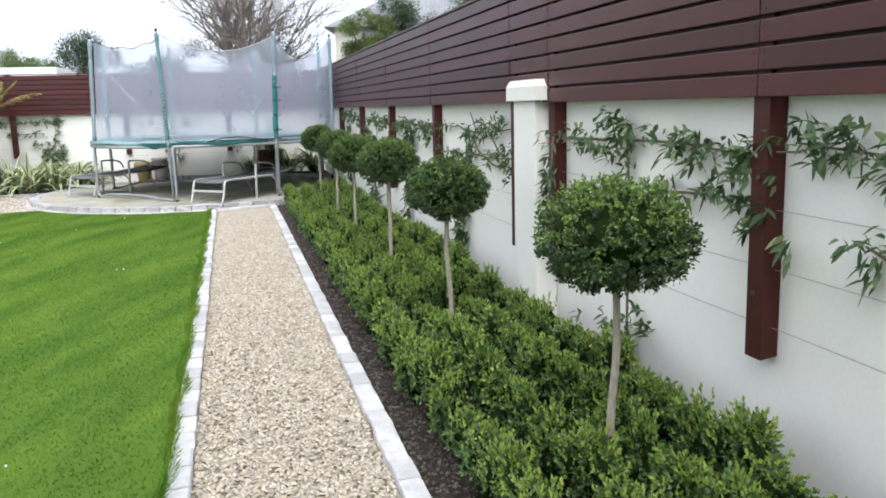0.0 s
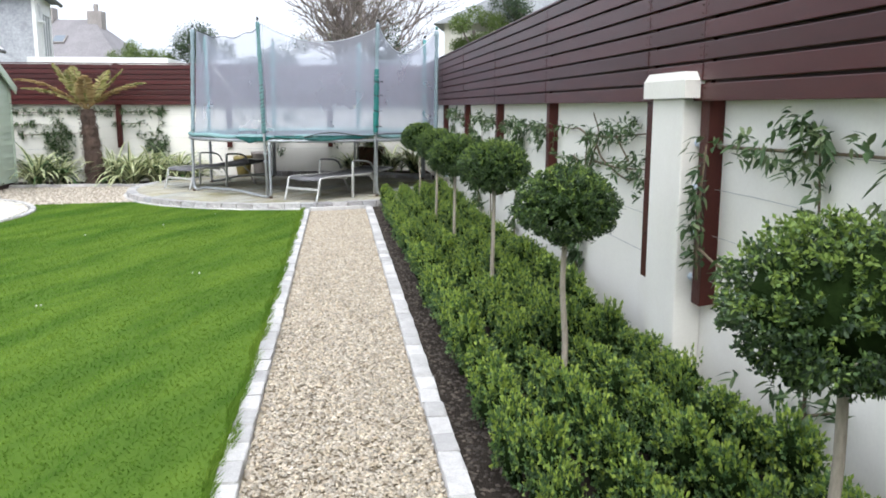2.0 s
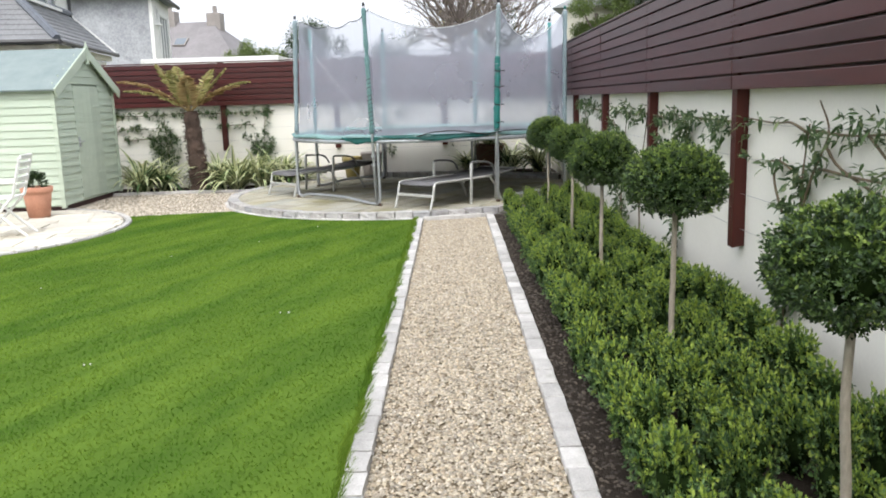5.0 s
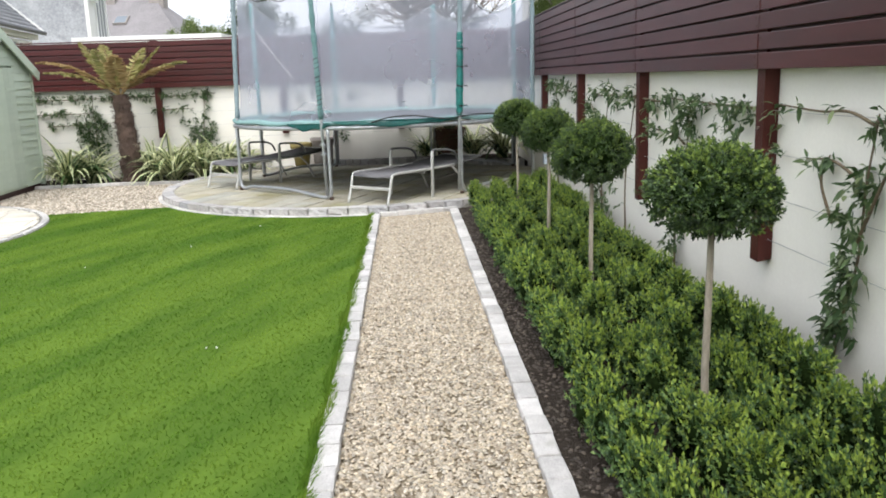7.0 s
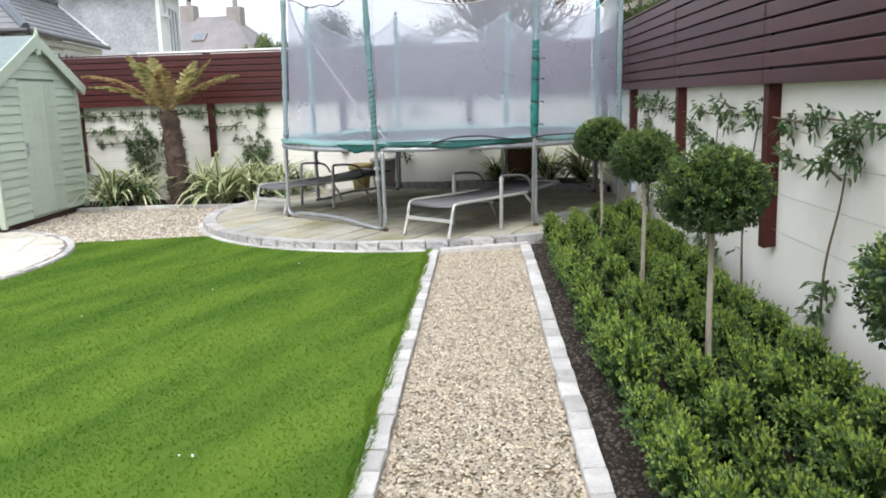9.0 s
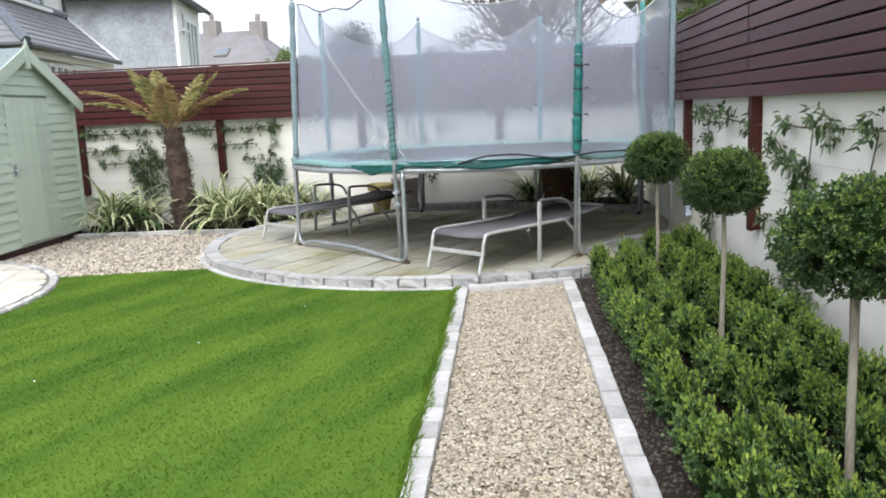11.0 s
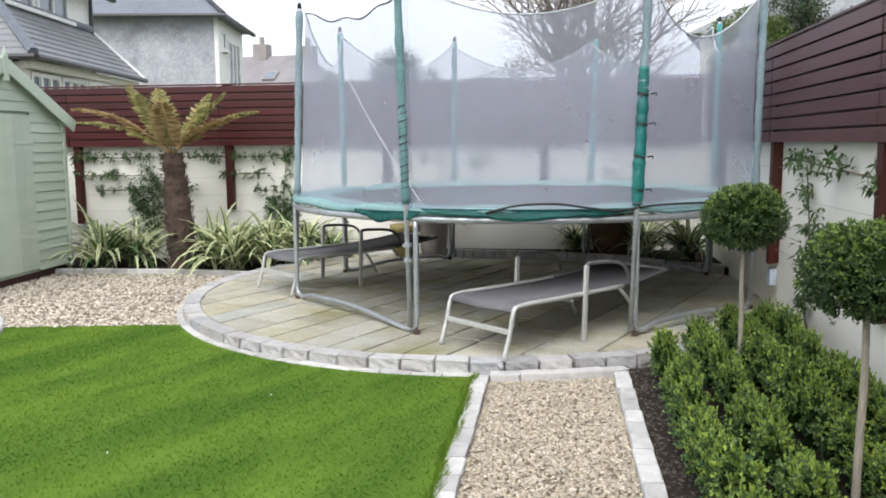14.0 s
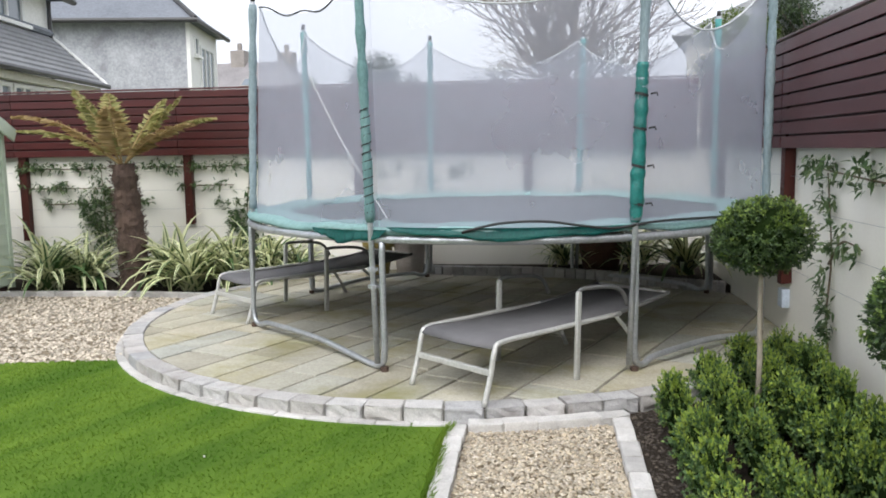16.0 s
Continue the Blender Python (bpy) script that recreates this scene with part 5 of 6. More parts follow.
def clap(length, name="clapboard"):
    """A feather-edged board, thick at its foot."""
    bm = bmesh.new()
    vs = [(0, -0.024, 0), (0, 0.0, 0), (0, 0.0, 0.118), (0, -0.006, 0.118)]
    a = [bm.verts.new(v) for v in vs]
    b = [bm.verts.new((length, v[1], v[2])) for v in vs]
    bm.faces.new(a[::-1])
    bm.faces.new(b)
    for k in range(4):
        bm.faces.new((a[k], b[k], b[(k + 1) % 4], a[(k + 1) % 4]))
    return mesh_of(name, bm, M_SHED)


DOOR0, DOOR1, DOORH = -0.48, 0.50, 1.82
side_me = clap(SD)
for k in range(15):
    z = 0.08 + k * 0.111
    piece("clapboard", side_me, shed, pose(-SD, -HW, z))
for k in range(21):
    z = 0.08 + k * 0.111
    half = HW if z + 0.06 < EAVE else HW * (APEX - z - 0.06) / (APEX - EAVE)
    if half < 0.08:
        continue
    runs = [(-half, DOOR0), (DOOR1, half)] if z + 0.05 < DOORH else [(-half, half)]
    for a, b in runs:
        if b - a > 0.04:
            piece("clapboard", clap(b - a), shed, pose(0, a, z, 0, 0, 90))
door = new("door")
door.parent = shed
for k in range(6):
    w = (DOOR1 - DOOR0) / 6
    bm = bmesh.new()
    box(bm, 0.0, 0.022, DOOR0 + k * w + 0.001, DOOR0 + (k + 1) * w - 0.001, 0.10, DOORH, bevel=0.003)
    part("plank", bm, M_SHED, door)
bm = bmesh.new()
tube(bm, smooth_line([(0.02, DOOR0 + 0.06, 0.98), (0.06, DOOR0 + 0.06, 0.98), (0.065, DOOR0 + 0.14, 0.98)], 4), 0.009, 6)
box(bm, 0.022, 0.03, DOOR0 + 0.03, DOOR0 + 0.09, 0.9, 1.05)
part("handle", bm, M_STEEL, door, "dull metal handle")
for z in (0.45, 1.5):
    bm = bmesh.new()
    box(bm, 0.022, 0.028, DOOR1 - 0.3, DOOR1 + 0.03, z, z + 0.035)
    part("hinge", bm, M_SHED, door, "painted strap hinge")
for s in (-1, 1):
    bm = bmesh.new()
    box(bm, -0.03, 0.032, s * HW - 0.03, s * HW + 0.03, 0.04, EAVE - 0.02, bevel=0.004)
    part("corner_board", bm, M_SHED, shed)
slope = math.atan2(APEX - EAVE, HW)
run = HW / math.cos(slope) + 0.14
for s in (-1, 1):
    bm = bmesh.new()
    box(bm, -SD - 0.1, 0.10, 0, run, 0.0, 0.03, bevel=0.005)
    rf = part("roof_panel", bm, M_SHED_ROOF, shed, "grey-green roofing felt")
    rf.matrix_basis = pose(0, 0, APEX, -math.degrees(slope), 0, 0) if s > 0 else pose(0, 0, APEX, -math.degrees(slope), 0, 0)
    if s < 0:
        rf.matrix_basis = Matrix.Diagonal((1, -1, 1, 1)) @ pose(0, 0, APEX, -math.degrees(slope), 0, 0)
    bm = bmesh.new()
    box(bm, 0.085, 0.11, 0, run + 0.01, -0.10, 0.038, bevel=0.004)
    bb = part("bargeboard", bm, M_SHED, shed, "pale green bargeboard")
    bb.matrix_basis = rf.matrix_basis.copy()
bm = bmesh.new()
box(bm, 0.08, 0.12, -0.04, 0.04, APEX - 0.22, APEX + 0.05, bevel=0.004)
tube(bm, [(0.10, 0, APEX + 0.04), (0.10, 0, APEX + 0.13)], [0.028, 0.006], 4)
part("finial", bm, M_SHED, shed, "pointed gable finial")
part("plinth", boxes((-SD + 0.05, -0.03, -HW + 0.05, HW - 0.05, -0.03, 0.075)), M_FENCE_DARK, shed)

# ---------- tree fern ----------
fern = base("tree_fern", -4.02, 17.35, -0.02, 0, "tree fern with a thick fibrous trunk and sparse yellowing fronds", "tree fern")
rng = np.random.default_rng(9)
bm = bmesh.new()
pts = smooth_line([(0.02, 0, 0), (0.0, 0, 0.5), (-0.03, 0, 1.0), (-0.06, 0, 1.43)], 6)
tube(bm, pts, [0.175 - 0.055 * k / (len(pts) - 1) + 0.012 * math.sin(k * 2.1) for k in range(len(pts))], 16)
bmesh.ops.subdivide_edges(bm, edges=bm.edges[:], cuts=1)
for v in bm.verts:
    v.co += Vector((v.co.x + 0.05, v.co.y, 0)).normalized() * 0.022 * noise.noise(v.co * 22)
part("trunk", bm, M_FERN_TRUNK, fern, "dark brown fibrous trunk")
n = 900
a, h = rng.uniform(0, 6.28, n), rng.uniform(0.02, 1.45, n)
rad = 0.165 - 0.05 * h / 1.45
at = np.stack([0.02 - 0.055 * h + np.cos(a) * rad, np.sin(a) * rad, h], 1)
way = np.stack([np.cos(a), np.sin(a), rng.uniform(-0.4, 1.2, n)], 1)
fib = new("trunk_fibre", leaves("fern_fibres", at, way, rng.uniform(0.03, 0.08, n), rng.uniform(0.008, 0.018, n), M_FERN_TRUNK))
fib.parent = fern
tagged(fib, kind="stuff")
crown_at = Vector((-0.06, 0, 1.42))


def frond(az, rise, length, droop, seed, mat):
    rr = np.random.default_rng(seed)
    d = Vector((math.cos(radians(az)), math.sin(radians(az)), 0))
    sp = []
    for k in range(22):
        u = k / 21
        sp.append(crown_at + d * (length * u * math.cos(radians(rise)) + 0.02) + Vector((0, 0, length * (math.sin(radians(rise)) * u - droop * u * u))))
    bm = bmesh.new()
    tube(bm, sp, [0.013 - 0.010 * k / 21 for k in range(22)], 5)
    fr = part("frond", bm, M_FROND_BROWN, fern, "", True)
    side = d.cross(Vector((0, 0, 1)))
    at, way, ln = [], [], []
    for k in range(3, 22):
        for j in range(4):
            u = (k + j / 4) / 22
            p = sp[k].lerp(sp[min(k + 1, 21)], j / 4)
            fw = (sp[min(k + 1, 21)] - sp[k - 1]).normalized()
            for s in (-1, 1):
                at.append(p)
                way.append(side * s + fw * 0.45 + Vector((0, 0, rr.uniform(-0.45, 0.05))))
                ln.append(0.19 * math.sin(math.pi * min(1, 0.12 + 0.88 * u)) ** 0.7 * rr.uniform(0.7, 1.1) + 0.01)
    lf = new("foliage", leaves("fern_leaflets", np.array(at), np.array(way), np.array(ln), 0.036, mat, fold=0.1, seed=seed))
    lf.parent = fr
    tagged(lf, kind="stuff")


for i, (az, rise, ln, dr) in enumerate([(184, 45, 1.36, 0.38), (196, 40, 1.10, 0.36), (168, 60, 0.92, 0.13), (5, 45, 1.20, 0.37), (-16, 42, 1.05, 0.34), (12, 54, 0.88, 0.13),
                                        (132, 66, 0.86, 0.16), (250, 62, 0.80, 0.18), (285, 58, 0.78, 0.22), (60, 60, 0.9, 0.2)]):
    frond(az, rise, ln * 1.22, dr, 60 + i, M_FROND if i % 4 else M_FROND_BROWN)


# ---------- variegated strap-leaved plants ----------
def strap_plant(seed, n=80, size=0.85, mats=None):
    rr = random.Random(seed)
    t = base("variegated_flax", 0, 0, 0, 0, "clump of arching cream and green striped strap leaves", "flax plant", "variegated clumps")
    verts, faces, fm = [], [], []
    for _ in range(n):
        az, L = rr.uniform(0, 6.283), size * rr.uniform(0.6, 1.15)
        rise = rr.uniform(0.6, 1.4)
        w = rr.uniform(0.030, 0.046)
        d = Vector((math.cos(az), math.sin(az), 0))
        sd = d.cross(Vector((0, 0, 1)))
        b0 = Vector((rr.uniform(-.07, .07), rr.uniform(-.07, .07), 0))
        p, ang = b0.copy(), rise
        o = len(verts)
        steps = 8
        bend = rr.uniform(0.15, 0.42)
        for k in range(steps + 1):
            ww = w * (1 - (k / steps) ** 2.2) + 0.001
            nn = Vector((0, 0, 1)) * math.cos(ang) - d * math.sin(ang)
            for q, lift in ((-1, 0.35), (-0.32, 0.05), (0.32, 0.05), (1, 0.35)):
                verts.append(p + sd * ww * q + nn * ww * lift)
            p = p + (d * math.cos(ang) + Vector((0, 0, 1)) * math.sin(ang)) * (L / steps)
            ang -= bend * (0.4 + k / steps)
            if p.z < 0.03:
                p.z = 0.03
        kind = rr.random()
        for k in range(steps):
            for q in range(3):
                i0 = o + k * 4 + q
                faces.append((i0, i0 + 1, i0 + 5, i0 + 4))
                fm.append((1 if q == 1 else 0) if kind < 0.62 else (1 if kind > 0.86 or q == 2 else 0))
    me = tri_mesh("strap_leaves", [tuple(v) for v in verts], faces, mats or [M_PH_C, M_PH_G], fm)
    ob = new("leaf_clump", me)
    ob.parent = t
    return t


ph = [strap_plant(1, 62, 0.98), strap_plant(2, 56, 0.93), strap_plant(3, 68, 1.08)]
for src, (x, y, rz, sc) in zip(ph, ((-5.0, 17.25, 10, 1.0), (-4.72, 17.55, 80, 0.95), (-3.35, 17.35, 40, 1.0))):
    src.matrix_basis = pose(x, y, 0, 0, 0, rz) @ Matrix.Diagonal((sc, sc, sc, 1))
for i, x, y, rz, sc in ((0, -5.25, 17.75, 130, 0.9), (2, -3.75, 17.65, 200, 0.95), (1, -2.95, 17.5, 300, 1.0), (0, -2.62, 17.75, 20, 0.95), (2, -3.05, 17.9, 20, 0.9), (1, -2.35, 18.0, 110, 0.8)):
    copy_thing(ph[i], pose(x, y, 0, 0, 0, rz) @ Matrix.Diagonal((sc, sc, sc, 1))).matrix_basis = pose(x, y, 0, 0, 0, rz) @ Matrix.Diagonal((sc, sc, sc, 1))
for i, x, y, rz, sc in ((1, 1.55, 17.85, 30, 0.85), (0, 2.0, 17.4, 200, 0.85), (1, 0.75, 18.12, 90, 0.6)):
    m = pose(x, y, PZ + 0.09, 0, 0, rz) @ Matrix.Diagonal((sc, sc, sc, 1))
    copy_thing(ph[i], m).matrix_basis = m


# ---------- pots ----------
def pot(name, x, y, z, prof, mat, label):
    t = base(name, x, y, z, 0, label, "plant pot")
    part("pot", lathe(bmesh.new(), prof), mat, t, "", True)
    top = prof[-1]
    part("compost", lathe(bmesh.new(), [(top[0] - 0.02, top[1] - 0.03), (top[0] - 0.02, top[1] - 0.012)], 20), M_SOIL, t)
    return t


PROF = [(0.10, 0), (0.135, 0.22), (0.14, 0.25), (0.165, 0.255), (0.17, 0.32), (0.15, 0.325), (0.145, 0.29)]
POTP = [(r0 * 1.15, z0 * 1.25) for r0, z0 in PROF]
tp = pot("terracotta_pot", -5.30, 14.12, 0.035, [(0.14, 0), (0.18, 0.30), (0.185, 0.34), (0.205, 0.345), (0.21, 0.42), (0.19, 0.425), (0.185, 0.39)], M_TERRA, "terracotta flower pot with a small green plant by the shed")
rng = np.random.default_rng(14)
d = unit(rng.normal(size=(420, 3)) + np.array([0, 0, 0.6]))
sp = new("foliage", leaves("pot_leaves", d * np.array([0.14, 0.14, 0.16]) * rng.uniform(0.4, 1, (420, 1)) + np.array([0, 0, 0.46]), d, 0.06, 0.025, M_EVERGREEN, seed=3))
sp.parent = tp
pot("mustard_pot", -1.36, 18.0, PZ, POTP, M_POT_Y, "mustard yellow glazed pot on the patio by the back wall")
pot("stone_pot", -1.0, 18.02, PZ, [(0.15, 0), (0.17, 0.2), (0.19, 0.42), (0.21, 0.43), (0.21, 0.48), (0.185, 0.48), (0.18, 0.45)], M_POT_G, "grey-pink stone pot standing by the back wall")
big = pot("brown_planter", 1.17, 17.98, PZ + 0.05, [(0.19, 0), (0.235, 0.25), (0.255, 0.46), (0.28, 0.465), (0.28, 0.52), (0.25, 0.52), (0.24, 0.48)], M_BROWN, "large brown planter with striped leaves under the trampoline")
m = pose(1.17, 17.98, PZ + 0.51, 0, 0, 70) @ Matrix.Diagonal((0.6, 0.6, 0.6, 1))
copy_thing(ph[1], m).matrix_basis = m

# ---------- white folding chair by the shed ----------
chair = base("garden_chair", -4.72, 12.50, 0.036, 100, "white-painted slatted folding garden chair on the paving", "chair")
for s in (-0.21, 0.21):
    part("back_leg", tube(bmesh.new(), [(s, 0.42, 0), (s, -0.02, 0.48), (s, -0.14, 0.92)], 0.018, 4), M_WHITE, chair)
    part("front_leg", tube(bmesh.new(), [(s * 0.9, -0.12, 0), (s * 0.9, 0.38, 0.46)], 0.018, 4), M_WHITE, chair)
    part("armrest", tube(bmesh.new(), [(s * 1.05, -0.06, 0.64), (s * 1.05, 0.36, 0.64)], 0.018, 4), M_WHITE, chair)
for k in range(5):
    part("seat_slat", boxes((-0.2, 0.2, 0.0 + k * 0.085, 0.068 + k * 0.085, 0.445, 0.465), bevel=0.004), M_WHITE, chair)
for k in range(5):
    sl = part("back_slat", boxes((-0.2, 0.2, -0.012, 0.012, 0.0, 0.055), bevel=0.004), M_WHITE, chair)
    sl.matrix_basis = pose(0, -0.05 - 0.022 * k, 0.56 + 0.085 * k, 14)


# ---------- houses beyond the fence ----------
def window(parent, x, y, z, w, h, rz, mull=1, mat=None):
    win = new("window")
    win.parent = parent
    win.matrix_basis = pose(x, y, z, 0, 0, rz)
    bm = bmesh.new()
    t = 0.07
    for sp_ in ((-w / 2, w / 2, 0, t), (-w / 2, w / 2, h - t, h)):
        box(bm, sp_[0], sp_[1], -0.06, 0.04, sp_[2], sp_[3])
    for k in range(mull + 2):
        xx = -w / 2 + (w - t) * k / (mull + 1)
        box(bm, xx, xx + t, -0.055, 0.035, t, h - t)
    part("window_frame", bm, M_WHITE, win)
    part("pane", boxes((-w / 2 + t, w / 2 - t, -0.012, 0.012, t, h - t)), M_GLASS, win)
    part("sill", boxes((-w / 2 - 0.08, w / 2 + 0.08, -0.16, 0.05, -0.07, -0.002)), M_WHITE, win)
    return win


def face_mesh(polys, thick=0.0):
    bm = bmesh.new()
    for p in polys:
        bm.faces.new([bm.verts.new(v) for v in p])
    bmesh.ops.remove_doubles(bm, verts=bm.verts[:], dist=0.001)
    bmesh.ops.recalc_face_normals(bm, faces=bm.faces[:])
    if thick:
        bmesh.ops.solidify(bm, geom=bm.faces[:], thickness=thick)
    return bm


# grey pebbledashed house with a hipped slate roof
hA = base("grey_house", -10.40, 33.7, -0.06, 10, "grey pebbledashed house with hipped slate roof and white window bay", "house")
EZ = 5.62
part("wall", boxes((-8.0, 0.0, 0.0, 4.0, 0.0, EZ)), M_PEBBLE, hA)
part("white_wall", boxes((0.003, 0.12, 0.0, 3.9, 0.0, EZ - 0.02)), M_BRIGHT, hA, "white rendered side wall")
E0 = 0.42
RX, RY, RZ = -1.75, 2.1, 7.55
part("roof", face_mesh([
    [(-8.4, -E0, EZ), (E0, -E0, EZ), (RX, RY, RZ), (-6.5, RY, RZ)],
    [(E0, -E0, EZ), (E0, 4.35, EZ), (RX, RY, RZ)],
    [(E0, 4.35, EZ), (-8.4, 4.35, EZ), (-6.5, RY, RZ), (RX, RY, RZ)],
    [(-8.4, 4.35, EZ), (-8.4, -E0, EZ), (-6.5, RY, RZ)],
    [(-8.4, -E0, EZ), (-8.4, 4.35, EZ), (E0, 4.35, EZ), (E0, -E0, EZ)]]), M_SLATE, hA, "dark slate hipped roof")
bm = bmesh.new()
tube(bm, [(-8.4, -E0 - 0.05, EZ - 0.02), (E0 + 0.05, -E0 - 0.05, EZ - 0.02), (E0 + 0.05, 4.35, EZ - 0.02)], 0.08, 6)
part("gutter", bm, M_GUTTER, hA, "dark gutter")
bm = bmesh.new()
tube(bm, [(RX, RY, RZ + 0.03), (E0, -E0, EZ + 0.04)], 0.08, 6)
tube(bm, [(RX, RY, RZ + 0.03), (-6.5, RY, RZ + 0.03)], 0.08, 6)
part("ridge_tiles", bm, M_GUTTER, hA)
part("chimney", boxes((-5.0, -3.9, 1.8, 2.5, 7.2, 9.3), bevel=0.03), M_CHIM, hA, "rendered chimney stack")
rl = new("rooflight")
rl.parent = hA
pitch = math.atan2(RZ - EZ, RY + E0)
rl.matrix_basis = pose(-3.7, 1.45, EZ + (1.45 + E0) * math.tan(pitch) + 0.01, math.degrees(pitch), 0, 0)
part("rooflight_frame", boxes((-0.45, 0.45, -0.5, 0.5, 0.02, 0.10)), M_WHITE, rl)
part("pane", boxes((-0.38, 0.38, -0.43, 0.43, 0.10, 0.115)), M_GLASS, rl)
window(hA, 0.12, 2.2, 3.05, 1.9, 2.0, 90, 2)
window(hA, 0.12, 0.75, 4.65, 0.5, 0.62, 90, 0)
window(hA, 0.12, 2.2, 0.6, 1.9, 1.6, 90, 2)

# nearer house: cream side wall, and a tiled lean-to with a band of windows along it
hB = base("cream_house", -8.15, 24.6, -0.06, 9, "cream rendered house with a tiled lean-to over white windows", "house")
EB, VT, WB, NB = 2.94, 3.94, -1.08, -4.95      # eave, verge top, wall face, near end
MB = 4.66                                       # eave of the main roof
part("wall", boxes((-7.5, WB, NB + 1.1, 0.0, 0.0, MB)), M_BRIGHT, hB)
part("roof", face_mesh([
    [(WB + 0.35, NB + 0.75, MB), (WB + 0.35, 0.35, MB), (-4.3, 0.35, MB + 2.2), (-4.3, NB + 0.75, MB + 2.2)],
    [(-7.9, NB + 0.75, MB), (-7.9, 0.35, MB), (-4.3, 0.35, MB + 2.2), (-4.3, NB + 0.75, MB + 2.2)],
    [(WB + 0.35, NB + 0.75, MB), (-4.3, NB + 0.75, MB + 2.2), (-7.9, NB + 0.75, MB)],
    [(WB + 0.35, 0.35, MB), (-4.3, 0.35, MB + 2.2), (-7.9, 0.35, MB)]]), M_SLATE, hB, "dark slate roof")
bm = bmesh.new()
tube(bm, [(WB + 0.4, NB + 0.75, MB - 0.02), (WB + 0.4, 0.38, MB - 0.02)], 0.065, 6)
tube(bm, [(WB + 0.07, -0.05, MB - 0.06), (WB + 0.07, -0.05, 2.9)], 0.04, 6)
part("gutter", bm, M_GUTTER, hB, "dark gutter and downpipe")
window(hB, WB, -1.75, 3.98, 1.3, 0.62, 90, 1)
window(hB, WB, -3.1, 3.98, 1.1, 0.62, 90, 1)
lt = new("lean_to")
lt.parent = hB
part("lean_to_wall", boxes((WB + 0.005, -0.30, NB + 0.25, -0.06, 0.0, EB - 0.20)), M_BRIGHT, lt)
part("fascia", boxes((-0.30, -0.10, NB + 0.15, -0.04, EB - 0.17, EB - 0.05)), M_CREAM, lt, "cream fascia board")
for k in range(4):
    window(hB, -0.30, NB + 0.95 + 1.12 * k, 1.72, 1.06, 1.02, 90, 2)
# courses of tiles laid up the slope, hipped at the near end
NC = 9
for k in range(NC):
    u0, u1 = k / NC, (k + 1) / NC
    xa, xb = WB * u0, WB * (u1 + 0.01)
    za, zb = EB + (VT - EB) * u0, EB + (VT - EB) * (u1 + 0.01)
    ya, yb = NB - WB * u0, NB - WB * u1
    bm = bmesh.new()
    v = [bm.verts.new(q) for q in ((xa, 0, za + 0.035), (xa, ya, za + 0.035), (xb, yb, zb), (xb, 0, zb), (xa, 0, za), (xa, ya, za))]
    bm.faces.new((v[0], v[1], v[2], v[3]))
    bm.faces.new((v[4], v[5], v[1], v[0]))
    part("tile_course", bm, M_TILE, lt)
    bm = bmesh.new()
    v = [bm.verts.new(q) for q in ((xa, ya, za + 0.035), (-7.0, ya, za + 0.035), (-7.0, yb, zb), (xb, yb, zb), (xa, ya, za), (-7.0, ya, za))]
    bm.faces.new((v[0], v[1], v[2], v[3]))
    bm.faces.new((v[4], v[5], v[1], v[0]))
    part("tile_course", bm, M_TILE, lt)
bm = bmesh.new()
tube(bm, [(0.0, NB, EB + 0.05), (WB, NB - WB, VT + 0.05)], 0.085, 6)
tube(bm, [(WB + 0.05, NB - WB, VT + 0.04), (WB + 0.05, 0, VT + 0.04)], 0.07, 6)
part("hip_tiles", bm, M_SLATE, lt)
bm = bmesh.new()
tube(bm, [(0.0, 0.02, EB + 0.03), (WB, 0.02, VT + 0.03)], 0.04, 6)
part("verge_board", bm, M_WHITE, lt, "white verge board")
bm = bmesh.new()
tube(bm, [(0.05, NB, EB - 0.02), (0.05, 0.0, EB - 0.02)], 0.05, 6)
tube(bm, [(0.05, NB - 0.05, EB - 0.02), (-7.0, NB - 0.05, EB - 0.02)], 0.05, 6)
part("gutter", bm, M_GUTTER, lt)
part("near_wall", boxes((-7.0, -0.25, NB + 0.25, NB + 0.4, 0.0, EB - 0.06)), M_CREAM, lt)

# low flat-roofed outbuilding, its pale edge just above the fence from far off
ob_ = base("flat_outbuilding", -4.4, 26.4, -0.06, 0, "low flat-roofed outbuilding with a pale roof edge", "outbuilding")
part("wall", boxes((-3.6, 0.0, 0.0, 3.0, 0.0, 2.62)), M_CREAM, ob_)
part("roof_edge", boxes((-3.75, 0.12, -0.12, 3.12, 2.62, 2.90), bevel=0.02), M_WHITE, ob_, "pale roof edge")

# far house, roof and chimneys above the fence
hC = base("far_house", -19.3, 54.0, -0.06, -6, "distant house with a grey slate roof and two chimneys", "house")
part("wall", boxes((-1.0, 7.0, 0.0, 7.0, 0.0, 4.0)), M_CREAM, hC)
part("roof", face_mesh([
    [(-1.4, -0.4, 4.0), (7.4, -0.4, 4.0), (4.4, 3.5, 6.9), (-1.4, 3.5, 6.9)], [(7.4, -0.4, 4.0), (7.4, 7.4, 4.0), (4.4, 3.5, 6.9)],
    [(7.4, 7.4, 4.0), (-1.4, 7.4, 4.0), (-1.4, 3.5, 6.9), (4.4, 3.5, 6.9)], [(-1.4, -0.4, 4.0), (-1.4, 7.4, 4.0), (7.4, 7.4, 4.0), (7.4, -0.4, 4.0)],
    [(-1.4, -0.4, 4.0), (-1.4, 3.5, 6.9), (-1.4, 7.4, 4.0)]]), M_ROOF_FAR, hC, "grey slate roof")
